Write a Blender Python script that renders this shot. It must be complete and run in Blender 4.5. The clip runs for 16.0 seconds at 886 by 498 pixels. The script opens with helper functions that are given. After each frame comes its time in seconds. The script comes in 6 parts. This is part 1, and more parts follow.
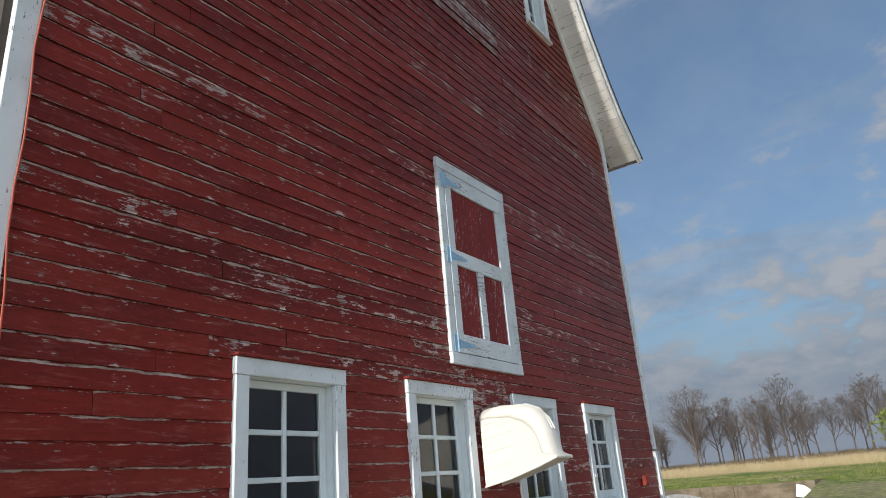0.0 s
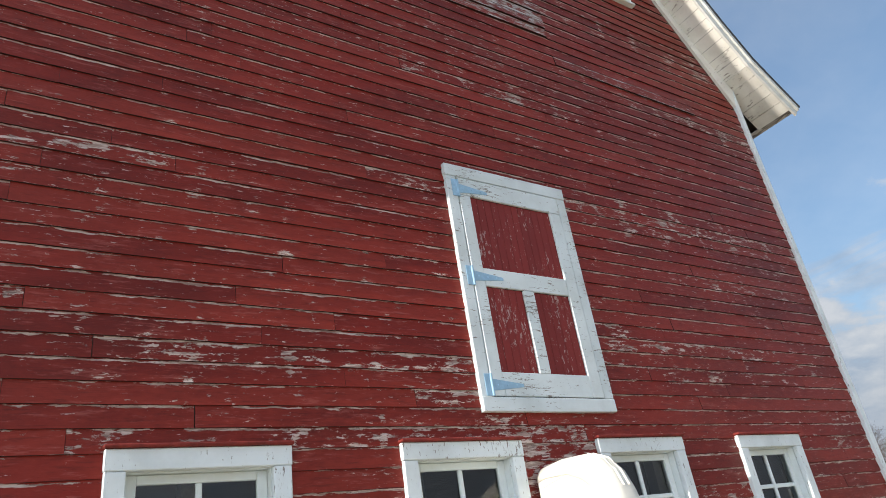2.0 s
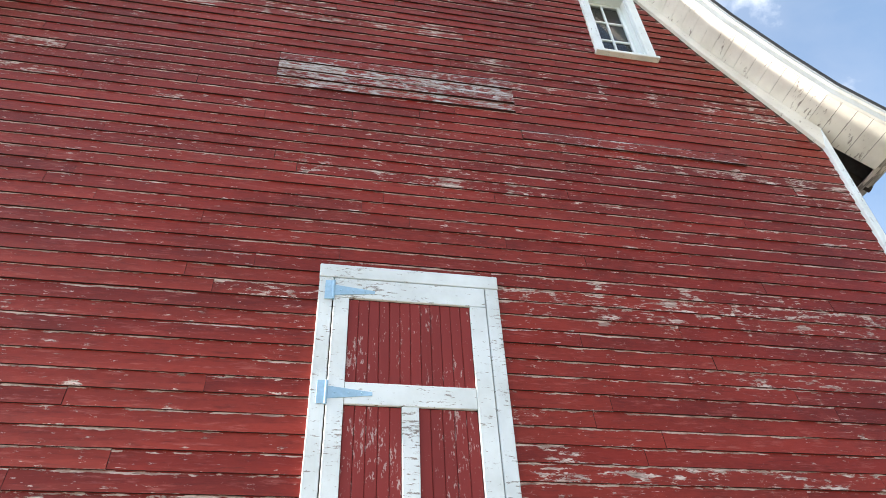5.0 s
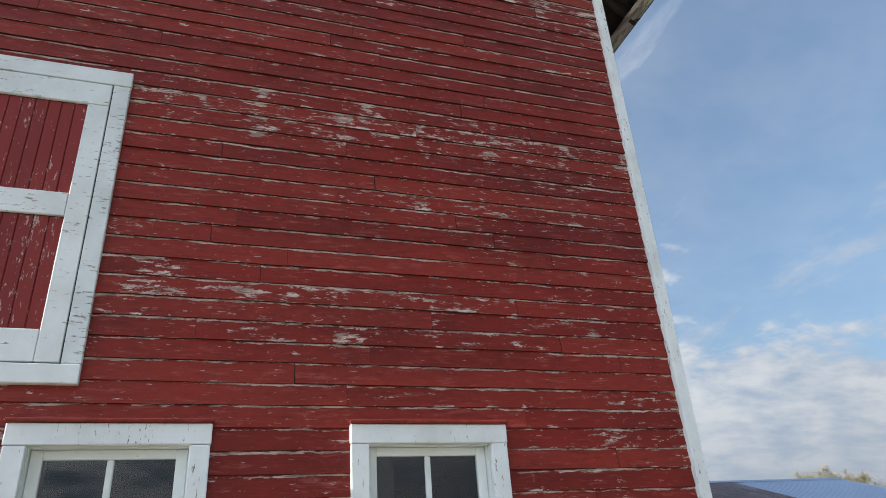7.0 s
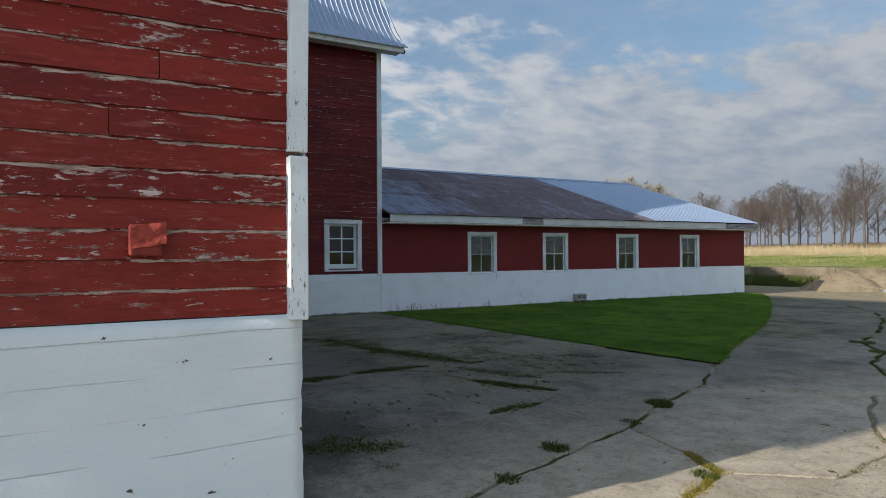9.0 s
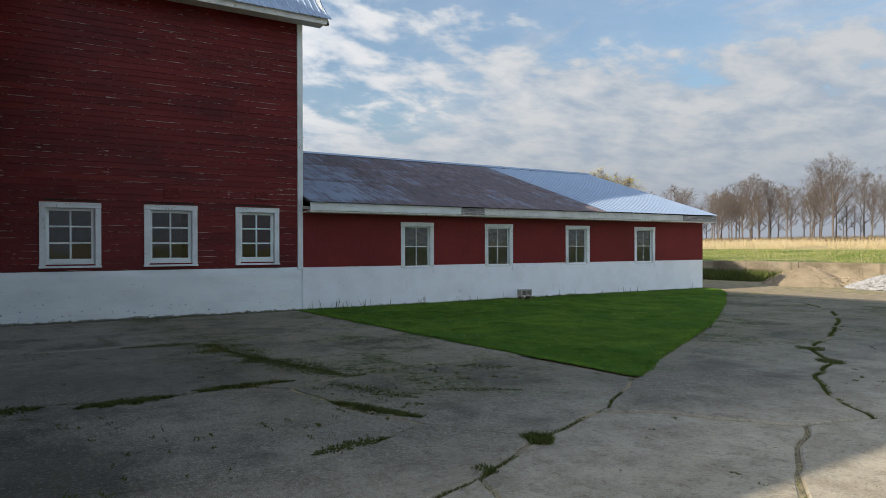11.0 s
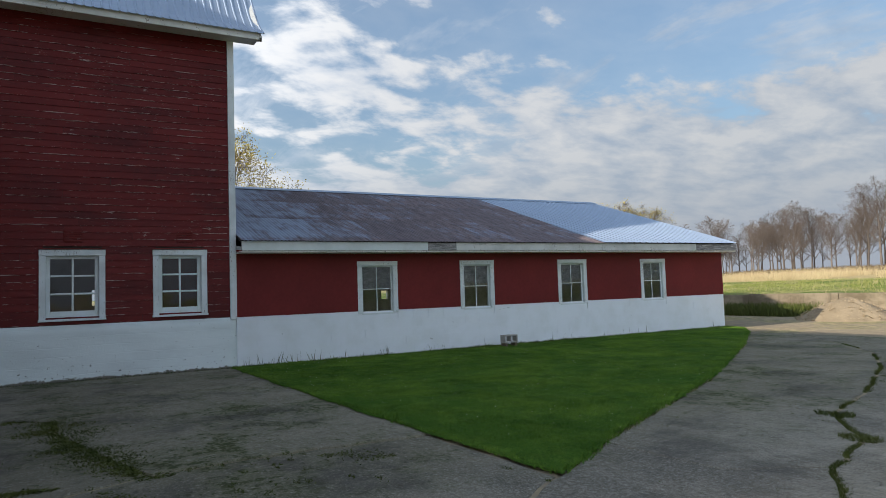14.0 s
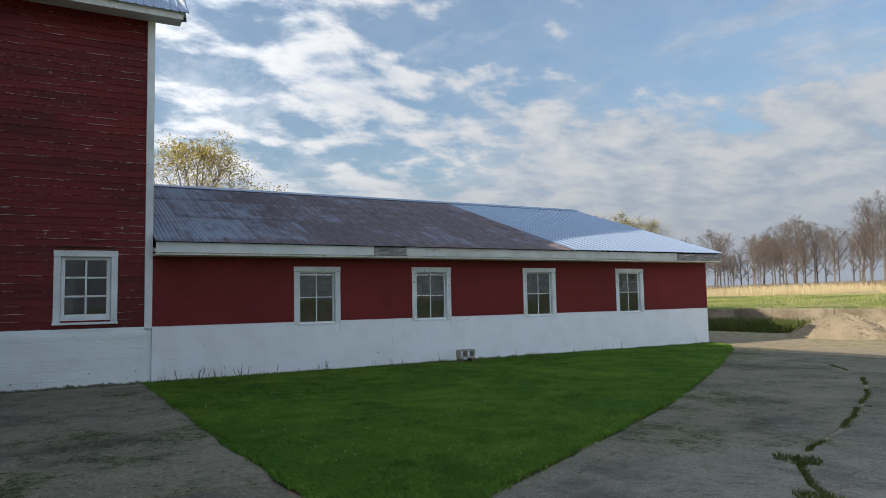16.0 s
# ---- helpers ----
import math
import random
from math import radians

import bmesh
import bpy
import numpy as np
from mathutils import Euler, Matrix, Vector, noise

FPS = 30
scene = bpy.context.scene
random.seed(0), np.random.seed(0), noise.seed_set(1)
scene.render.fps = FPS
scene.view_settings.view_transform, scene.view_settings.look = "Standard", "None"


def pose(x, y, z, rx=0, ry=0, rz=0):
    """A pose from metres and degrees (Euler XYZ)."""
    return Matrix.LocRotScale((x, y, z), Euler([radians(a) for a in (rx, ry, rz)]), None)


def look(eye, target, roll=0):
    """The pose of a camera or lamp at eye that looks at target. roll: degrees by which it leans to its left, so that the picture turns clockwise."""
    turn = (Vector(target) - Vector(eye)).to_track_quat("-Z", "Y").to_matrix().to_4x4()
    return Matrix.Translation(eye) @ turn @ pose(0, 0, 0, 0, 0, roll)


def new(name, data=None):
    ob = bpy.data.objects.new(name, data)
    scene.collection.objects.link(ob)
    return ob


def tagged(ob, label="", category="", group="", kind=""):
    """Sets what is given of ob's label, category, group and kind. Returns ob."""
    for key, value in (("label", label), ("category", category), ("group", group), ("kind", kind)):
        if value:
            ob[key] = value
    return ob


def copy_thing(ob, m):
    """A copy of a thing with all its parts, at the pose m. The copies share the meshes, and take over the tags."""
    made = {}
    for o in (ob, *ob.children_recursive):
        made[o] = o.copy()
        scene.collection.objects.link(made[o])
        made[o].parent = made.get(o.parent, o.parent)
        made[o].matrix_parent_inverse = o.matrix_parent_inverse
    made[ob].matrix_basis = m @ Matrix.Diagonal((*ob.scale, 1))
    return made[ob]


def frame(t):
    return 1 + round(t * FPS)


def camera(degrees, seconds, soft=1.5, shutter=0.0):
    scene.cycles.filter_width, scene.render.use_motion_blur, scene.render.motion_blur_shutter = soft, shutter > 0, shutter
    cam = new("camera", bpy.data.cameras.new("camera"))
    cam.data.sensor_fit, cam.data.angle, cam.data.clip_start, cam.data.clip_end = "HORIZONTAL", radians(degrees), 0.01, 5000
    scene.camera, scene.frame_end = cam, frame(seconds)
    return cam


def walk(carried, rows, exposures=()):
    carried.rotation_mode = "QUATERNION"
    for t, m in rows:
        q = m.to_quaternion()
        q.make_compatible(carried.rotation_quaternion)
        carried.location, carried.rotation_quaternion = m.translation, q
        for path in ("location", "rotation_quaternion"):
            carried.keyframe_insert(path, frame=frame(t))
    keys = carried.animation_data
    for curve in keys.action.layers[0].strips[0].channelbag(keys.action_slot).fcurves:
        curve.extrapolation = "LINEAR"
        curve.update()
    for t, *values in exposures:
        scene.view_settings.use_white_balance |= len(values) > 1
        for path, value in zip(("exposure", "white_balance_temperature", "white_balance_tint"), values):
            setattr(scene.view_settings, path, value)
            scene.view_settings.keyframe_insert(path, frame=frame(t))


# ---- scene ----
cam = camera(66.50, 16.0, 0.65)
PATH = [
    (0, (3.566, -10.535, 1.612), (2.519, -8.972, 2.292), -4.8),
    (0.5, (3.724, -9.929, 1.625), (2.591, -8.492, 2.431), -5.4),
    (1, (3.765, -9.332, 1.608), (2.494, -8.055, 2.476), -8.9),
    (1.5, (3.868, -8.793, 1.646), (2.505, -7.607, 2.504), -9.0),
    (2, (4.001, -8.238, 1.670), (2.542, -7.196, 2.556), -8.8),
    (2.5, (4.089, -7.757, 1.672), (2.640, -6.805, 2.668), -9.5),
    (3, (4.228, -7.190, 1.632), (2.733, -6.390, 2.693), -7.1),
    (3.2, (4.243, -6.977, 1.641), (2.723, -6.263, 2.727), -8.3),
    (5.3, (4.078, -4.986, 1.691), (2.591, -4.698, 2.997), -3.6),
    (5.5, (4.067, -4.818, 1.674), (2.595, -4.546, 3.001), -4.4),
    (5.8, (4.056, -4.479, 1.682), (2.598, -4.247, 3.030), -2.0),
    (6, (4.106, -4.314, 1.669), (2.637, -4.052, 3.001), -4.5),
    (6.5, (4.001, -3.863, 1.699), (2.497, -3.448, 2.951), -2.9),
    (6.7, (3.982, -3.596, 1.711), (2.495, -3.102, 2.954), -5.5),
    (7, (4.081, -3.192, 1.626), (2.401, -2.585, 2.525), -4.3),
    (7.5, (3.930, -2.472, 1.542), (2.058, -1.864, 1.896), -2.1),
    (8, (3.585, -1.996, 1.498), (1.801, -1.100, 1.611), -0.3),
    (8.5, (3.390, -1.494, 1.494), (1.652, -0.508, 1.559), 0.1),
    (9, (3.172, -1.032, 1.494), (1.452, -0.012, 1.513), -0.4),
    (9.5, (3.024, -0.580, 1.508), (1.368, 0.542, 1.498), -0.6),
    (12, (2.148, 1.680, 1.486), (0.444, 2.726, 1.485), -0.0),
    (12.5, (1.959, 2.139, 1.456), (0.291, 3.241, 1.487), -1.5),
    (13, (1.804, 2.564, 1.456), (0.178, 3.726, 1.519), -1.5),
    (13.5, (1.604, 2.979, 1.490), (-0.045, 4.109, 1.555), -3.2),
    (14, (1.392, 3.483, 1.458), (-0.347, 4.465, 1.578), -1.9),
    (14.5, (1.239, 3.924, 1.402), (-0.512, 4.882, 1.536), -3.0),
    (15, (0.894, 4.273, 1.413), (-0.756, 5.397, 1.536), 0.2),
    (15.5, (0.833, 4.744, 1.401), (-0.852, 5.816, 1.495), 0.0),
    (16, (0.717, 5.229, 1.394), (-1.025, 6.200, 1.547), -1.2),
]
STOPS = [(0.0, -0.06), (0.5, 0.34), (1.0, 0.58), (1.5, 0.62), (2.0, 0.6), (2.5, 0.72), (3.0, 0.72), (5.5, 1.42), (6.0, 1.35), (6.5, 1.15), (7.0, 0.58), (7.5, 0.36), (8.0, 0.28), (9.0, 0.20), (9.5, 0.34), (11.5, 0.66), (12.0, 0.83), (12.5, 0.84), (13.0, 0.60), (14.5, 0.50), (16.0, 0.47)]
EXPOSURES = [(t, e - 0.14, 5900 if t < 0.3 else (6120 if t < 7.2 else (6050 if t < 8.2 else (6050 if t < 11 else (6380 if t < 12.8 else 6260)))), 10) for t, e in STOPS]
walk(cam, [(t, look(eye, target, roll)) for t, eye, target, roll in PATH], EXPOSURES)

# ---- sun and sky ----
SUN_EL, SUN_SIDE = 26.7, 1.4  # degrees above the horizon; degrees that the sun stands off the gable's plane
sun_to = Vector((math.sin(radians(SUN_SIDE)) * math.cos(radians(SUN_EL)), -math.cos(radians(SUN_SIDE)) * math.cos(radians(SUN_EL)), math.sin(radians(SUN_EL))))
sun = new("sun", bpy.data.lights.new("sun", "SUN"))
sun.data.energy, sun.data.angle, sun.data.color = 5.0, radians(0.55), (1.0, 0.89, 0.74)
sun.matrix_world = look(Vector((0, -40, 30)), Vector((0, -40, 30)) - sun_to)

world = bpy.data.worlds.new("sky")
scene.world = world
world.use_nodes = True
wn, wl = world.node_tree.nodes, world.node_tree.links
wn.clear()


def wnode(kind, **inputs):
    n = wn.new(kind)
    for k, v in inputs.items():
        n.inputs[k].default_value = v
    return n


def wmath(op, a, b=None, c=None):
    n = wn.new("ShaderNodeMath")
    n.operation = op
    for i, v in enumerate((a, b, c)):
        if v is None:
            continue
        if isinstance(v, (int, float)):
            n.inputs[i].default_value = v
        else:
            wl.new(v, n.inputs[i])
    return n.outputs[0]


sky = wn.new("ShaderNodeTexSky")
sky.sky_type, sky.sun_disc = "NISHITA", False
sky.sun_elevation, sky.sun_rotation = radians(SUN_EL), radians(180 - SUN_SIDE)
sky.air_density, sky.dust_density, sky.ozone_density = 1.0, 0.35, 0.4
coord = wn.new("ShaderNodeTexCoord")
split = wn.new("ShaderNodeSeparateXYZ")
wl.new(coord.outputs["Generated"], split.inputs[0])
up = wmath("MAXIMUM", split.outputs["Z"], 0.0)
flat = wmath("ADD", up, 0.22)
joined = wn.new("ShaderNodeCombineXYZ")
wl.new(wmath("DIVIDE", split.outputs["X"], flat), joined.inputs[0])
wl.new(wmath("DIVIDE", split.outputs["Y"], flat), joined.inputs[1])


def cloud_noise(turn, stretch, off, **inputs):
    """One layer of the cloud deck: the plane of the clouds, turned, stretched along the wind and shifted."""
    at = wn.new("ShaderNodeMapping")
    at.inputs["Rotation"].default_value = (0, 0, radians(turn))
    at.inputs["Scale"].default_value, at.inputs["Location"].default_value = (*stretch, 1.0), off
    wl.new(joined.outputs[0], at.inputs[0])
    n = wnode("ShaderNodeTexNoise", **inputs)
    wl.new(at.outputs[0], n.inputs["Vector"])
    return n.outputs[0]


def by_height(stops):
    """A number that follows the height above the horizon (the sine of it)."""
    r = wn.new("ShaderNodeValToRGB")
    r.color_ramp.interpolation = "B_SPLINE"
    while len(r.color_ramp.elements) < len(stops):
        r.color_ramp.elements.new(0.5)
    for e, (at, v) in zip(r.color_ramp.elements, stops):
        e.position, e.color = at, (v, v, v, 1)
    wl.new(up, r.inputs[0])
    return r.outputs[0]


big = cloud_noise(28, (1.0, 0.62), (3.1, 1.7, 0), Scale=1.25, Detail=3.0, Roughness=0.5)
puff = cloud_noise(40, (1.0, 0.75), (7.4, 2.2, 0), Scale=6.6, Detail=9.0, Roughness=0.56, Distortion=0.15)
wisp = cloud_noise(-22, (0.8, 1.7), (1.2, 5.1, 0), Scale=1.5, Detail=8.0, Roughness=0.60, Distortion=0.5)
cover = wmath("ADD", wmath("MULTIPLY", big, 0.62), wmath("MULTIPLY", puff, 0.42))
cover = wmath("ADD", cover, by_height([(0.0, 0.36), (0.09, 0.32), (0.16, 0.19), (0.25, 0.14), (0.35, 0.0), (0.55, 0.0)]))
ramp = wn.new("ShaderNodeMapRange")
ramp.interpolation_type = "SMOOTHSTEP"
ramp.inputs["From Min"].default_value, ramp.inputs["From Max"].default_value = 0.560, 0.668
wl.new(cover, ramp.inputs["Value"])
veil = wn.new("ShaderNodeMapRange")
veil.interpolation_type = "SMOOTHSTEP"
veil.inputs["From Min"].default_value, veil.inputs["From Max"].default_value, veil.inputs["To Max"].default_value = 0.50, 0.72, 0.75
wl.new(wmath("ADD", wisp, wmath("MULTIPLY", by_height([(0.0, 0.5), (0.45, 0.5), (0.62, 0.0), (1.0, 0.0)]), 0.10)), veil.inputs["Value"])
clouds = wmath("MAXIMUM", wmath("MAXIMUM", ramp.outputs[0], veil.outputs[0]), 0.17)  # a thin veil lies over all of it
shade = wn.new("ShaderNodeMapRange")
shade.inputs["From Min"].default_value, shade.inputs["From Max"].default_value = 0.36, 0.62
wl.new(puff, shade.inputs["Value"])
cloud_col = wn.new("ShaderNodeMix")
cloud_col.data_type = "RGBA"
cloud_col.inputs["A"].default_value, cloud_col.inputs["B"].default_value = (0.60, 0.68, 0.79, 1), (1.0, 0.985, 0.965, 1)
wl.new(shade.outputs[0], cloud_col.inputs["Factor"])
sky_bg = wnode("ShaderNodeBackground")
wl.new(wmath("MULTIPLY", by_height([(0.0, 0.42), (0.08, 0.46), (0.22, 0.68), (0.36, 0.82), (0.65, 1.0)]), 0.135), sky_bg.inputs["Strength"])  # murkier towards the horizon
clear = wn.new("ShaderNodeMix")
clear.data_type, clear.blend_type = "RGBA", "MULTIPLY"
clear.inputs["Factor"].default_value, clear.inputs["B"].default_value = 1.0, (0.965, 1.015, 1.0, 1)
wl.new(sky.outputs[0], clear.inputs["A"])
wl.new(clear.outputs["Result"], sky_bg.inputs["Color"])
# clouds stand brighter towards the sun, which shines through their edges
toward = wn.new("ShaderNodeVectorMath")
toward.operation = "DOT_PRODUCT"
toward.inputs[1].default_value = sun_to
wl.new(coord.outputs["Generated"], toward.inputs[0])
glow = wmath("POWER", wmath("MAXIMUM", wmath("MULTIPLY_ADD", toward.outputs["Value"], 0.5, 0.5), 0.0), 3.0)
cloud_bg = wnode("ShaderNodeBackground")
wl.new(wmath("MULTIPLY_ADD", glow, 3.7, 0.47), cloud_bg.inputs["Strength"])
wl.new(cloud_col.outputs["Result"], cloud_bg.inputs["Color"])
haze_bg = wnode("ShaderNodeBackground", Strength=0.36)
haze_bg.inputs["Color"].default_value = (0.80, 0.88, 1.0, 1)
blend = wn.new("ShaderNodeMixShader")
wl.new(wmath("MULTIPLY", clouds, 0.90), blend.inputs[0])
wl.new(sky_bg.outputs[0], blend.inputs[1])
wl.new(cloud_bg.outputs[0], blend.inputs[2])
w_out = wn.new("ShaderNodeOutputWorld")
hazy = wn.new("ShaderNodeMixShader")
low = wn.new("ShaderNodeMapRange")
low.interpolation_type = "SMOOTHSTEP"
low.inputs["From Min"].default_value, low.inputs["From Max"].default_value = 0.22, 0.02
low.inputs["To Max"].default_value = 0.93
wl.new(split.outputs["Z"], low.inputs["Value"])
wl.new(low.outputs[0], hazy.inputs[0])
wl.new(blend.outputs[0], hazy.inputs[1])
wl.new(haze_bg.outputs[0], hazy.inputs[2])
wl.new(hazy.outputs[0], w_out.inputs[0])

# ---- materials ----
class Nodes:
    """A material's node tree, with short ways to add to it."""

    def __init__(self, name):
        self.mat = bpy.data.materials.new(name)
        self.mat.use_nodes = True
        self.n, self.l = self.mat.node_tree.nodes, self.mat.node_tree.links
        self.bsdf = self.n["Principled BSDF"]
        self.geo = self.n.new("ShaderNodeNewGeometry")
        self.info = self.n.new("ShaderNodeObjectInfo")

    def put(self, sock, v):
        if isinstance(v, (int, float)):
            sock.default_value = v
        elif isinstance(v, (tuple, list)):
            sock.default_value = (*v, 1) if len(v) == 3 and sock.type == "RGBA" else v
        else:
            self.l.new(v, sock)

    def math(self, op, a, b=0.0, c=None):
        n = self.n.new("ShaderNodeMath")
        n.operation = op
        self.put(n.inputs[0], a)
        self.put(n.inputs[1], b)
        if c is not None:
            self.put(n.inputs[2], c)
        return n.outputs[0]

    def pos(self, sx=1.0, sy=1.0, sz=1.0, off=(0, 0, 0)):
        n = self.n.new("ShaderNodeMapping")
        self.l.new(self.geo.outputs["Position"], n.inputs[0])
        n.inputs["Scale"].default_value, n.inputs["Location"].default_value = (sx, sy, sz), off
        return n.outputs[0]

    def noise(self, vec, scale=1.0, detail=4.0, rough=0.55, distort=0.0):
        n = self.n.new("ShaderNodeTexNoise")
        self.l.new(vec, n.inputs["Vector"])
        for k, v in (("Scale", scale), ("Detail", detail), ("Roughness", rough), ("Distortion", distort)):
            n.inputs[k].default_value = v
        return n.outputs[0]

    def voronoi(self, vec, scale=1.0, feature="F1"):
        n = self.n.new("ShaderNodeTexVoronoi")
        n.feature = feature
        self.l.new(vec, n.inputs["Vector"])
        n.inputs["Scale"].default_value = scale
        return n.outputs["Distance"]

    def step(self, v, lo, hi, smooth=True):
        n = self.n.new("ShaderNodeMapRange")
        n.interpolation_type = "SMOOTHSTEP" if smooth else "LINEAR"
        self.put(n.inputs["Value"], v)
        self.put(n.inputs["From Min"], lo)
        self.put(n.inputs["From Max"], hi)
        return n.outputs[0]

    def mix(self, f, a, b):
        n = self.n.new("ShaderNodeMix")
        n.data_type = "RGBA"
        self.put(n.inputs["Factor"], f)
        self.put(n.inputs["A"], a)
        self.put(n.inputs["B"], b)
        return n.outputs["Result"]

    def xyz(self):
        n = self.n.new("ShaderNodeSeparateXYZ")
        self.l.new(self.geo.outputs["Position"], n.inputs[0])
        return n.outputs

    def random(self):
        return self.math("FRACT", self.math("ADD", self.info.outputs["Random"], self.geo.outputs["Random Per Island"]))

    def done(self, color, rough=0.8, metal=0.0, height=None, dist=0.004, strength=0.6, spec=0.3):
        self.put(self.bsdf.inputs["Base Color"], color)
        self.put(self.bsdf.inputs["Roughness"], rough)
        self.put(self.bsdf.inputs["Metallic"], metal)
        self.put(self.bsdf.inputs["Specular IOR Level"], spec)
        if height is not None:
            b = self.n.new("ShaderNodeBump")
            b.inputs["Strength"].default_value, b.inputs["Distance"].default_value = strength, dist
            self.l.new(height, b.inputs["Height"])
            self.l.new(b.outputs[0], self.bsdf.inputs["Normal"])
        return self.mat


def peeling_siding(name, axis, wear, z0, pitch, red=(0.210, 0.0200, 0.0120), pale=(0.60, 0.485, 0.435)):
    """Barn-red clapboard paint that peels in streaks along the boards; axis: the way the boards run."""
    m = Nodes(name)
    sx, sy = (0.0, 1.0) if axis == "y" else (1.0, 0.0)
    rnd = m.random()
    rnd2 = m.math("FRACT", m.math("MULTIPLY", rnd, 17.3))
    z = m.xyz()["Z"]
    f = m.math("FRACT", m.math("DIVIDE", m.math("SUBTRACT", z, z0), pitch))
    ragged_edge = m.noise(m.pos(5.0 * sx, 5.0 * sy, 9.0, (2, 6, 1)), 1.0, 5.0, 0.65)
    f = m.math("MAXIMUM", m.math("ADD", f, m.math("MULTIPLY", m.math("SUBTRACT", ragged_edge, 0.5), 0.34)), 0.0)
    # paint fails first along a line high on each board and again near its lower lip
    high = m.math("SUBTRACT", 1.0, m.math("MINIMUM", m.math("DIVIDE", m.math("ABSOLUTE", m.math("SUBTRACT", f, m.math("ADD", m.math("MULTIPLY", rnd2, 0.06), 0.90))), 0.10), 1.0))
    low = m.math("SUBTRACT", 1.0, m.math("MINIMUM", m.math("DIVIDE", f, 0.14), 1.0))
    edge = m.math("MAXIMUM", high, m.math("MULTIPLY", low, 0.6))
    broad = m.noise(m.pos(0.33 * sx, 0.33 * sy, 1.15, (4.0, 2.0, 2.16)), 1.0, 3.0, 0.5)
    shift = m.math("MULTIPLY", rnd, 37.0)
    vec = m.n.new("ShaderNodeVectorMath")
    vec.operation = "ADD"
    m.l.new(m.geo.outputs["Position"], vec.inputs[0])
    both = m.n.new("ShaderNodeCombineXYZ")
    m.put(both.inputs[0], shift)
    m.put(both.inputs[1], shift)
    m.l.new(both.outputs[0], vec.inputs[1])

    def along(fy, fz, off=0.0):
        n = m.n.new("ShaderNodeMapping")
        m.l.new(vec.outputs[0], n.inputs[0])
        n.inputs["Scale"].default_value, n.inputs["Location"].default_value = (fy * sx, fy * sy, fz), (off, off, off)
        return n.outputs[0]

    streak = m.noise(along(2.6, 17.0), 1.0, 7.0, 0.66)
    chips = m.noise(along(9, 26.0), 1.0, 8.0, 0.74)
    runs = m.noise(along(1.0, 9.0, 9.0), 1.0, 6.0, 0.66)
    fleck = m.noise(along(9, 40.0, 3.0), 1.0, 6.0, 0.70)
    run = m.xyz()["Y" if axis == "y" else "X"]
    nail = m.math("SUBTRACT", 1.0, m.math("MINIMUM", m.math("DIVIDE", m.math("PINGPONG", run, 0.305), 0.085), 1.0))
    s = m.math("ADD", m.math("MULTIPLY", streak, 0.44), m.math("MULTIPLY", chips, 0.40))
    s = m.math("ADD", s, m.math("MULTIPLY", nail, 0.034))
    s = m.math("ADD", s, m.math("MULTIPLY", broad, 0.14))
    s = m.math("ADD", s, m.math("MULTIPLY", edge, 0.045))
    s = m.math("ADD", s, m.math("MULTIPLY", m.math("SUBTRACT", m.math("POWER", rnd, 2.0), 0.33), 0.11))
    peel = m.step(s, 0.588 - wear, 0.597 - wear)
    line = m.math("ADD", m.math("MULTIPLY", runs, 0.62), m.math("MULTIPLY", chips, 0.38))
    line = m.math("ADD", line, m.math("MULTIPLY", high, 0.10))
    thin = m.math("MULTIPLY", m.step(line, 0.566 - wear * 0.7, 0.580 - wear * 0.7), m.step(high, 0.25, 0.45))
    flecks = m.step(m.math("ADD", m.math("ADD", m.math("MULTIPLY", fleck, 0.82), m.math("MULTIPLY", nail, 0.012)), m.math("MULTIPLY", broad, 0.18)), 0.606 - wear * 0.6, 0.616 - wear * 0.6)
    peel = m.math("MAXIMUM", peel, m.math("MULTIPLY", thin, 0.92))
    peel = m.math("MAXIMUM", peel, m.math("MULTIPLY", flecks, 0.85))
    tone = m.noise(along(5, 38), 1.0, 5.0, 0.65)
    bare = m.mix(m.step(tone, 0.40, 0.60), (0.30, 0.205, 0.175), pale)
    # old dark wood shows where the primer has gone as well
    bare = m.mix(m.math("MULTIPLY", m.step(m.noise(along(9, 60, 5.0), 1.0, 5.0, 0.7), 0.55, 0.60), 0.7), bare, (0.10, 0.07, 0.06))
    fade = m.noise(m.pos(0.7 * sx, 0.7 * sy, 1.6, (1, 5, 2)), 1.0, 5.0, 0.6)
    dark = (red[0] * 0.55, red[1] * 0.7, red[2] * 0.8)
    light = (red[0] * 1.35, red[1] * 1.9, red[2] * 1.9)
    paint = m.mix(m.step(fade, 0.3, 0.7), dark, red)
    paint = m.mix(m.math("MULTIPLY", m.step(m.math("ADD", m.math("MULTIPLY", rnd2, 0.28), m.math("MULTIPLY", chips, 0.72)), 0.35, 0.70), 0.55), paint, light)
    worn = m.step(m.noise(along(4, 46, 2.0), 1.0, 6.0, 0.72), 0.52, 0.66)
    paint = m.mix(m.math("MULTIPLY", worn, 0.45), paint, (red[0] * 0.34, red[1] * 0.6, red[2] * 0.7))
    # rubbed paint, thin enough for the pink primer to show
    rubbed = m.math("ADD", m.math("MULTIPLY", streak, 0.5), m.math("MULTIPLY", m.noise(along(7, 52, 6.0), 1.0, 7.0, 0.72), 0.5))
    paint = m.mix(m.math("MULTIPLY", m.step(rubbed, 0.52 - wear * 0.4, 0.62 - wear * 0.4), 0.36), paint, (red[0] * 1.9, red[0] * 0.62, red[0] * 0.52))
    color = m.mix(peel, paint, bare)
    grain = m.noise(m.pos(6 * sx, 6 * sy, 160.0), 1.0, 4.0, 0.6)
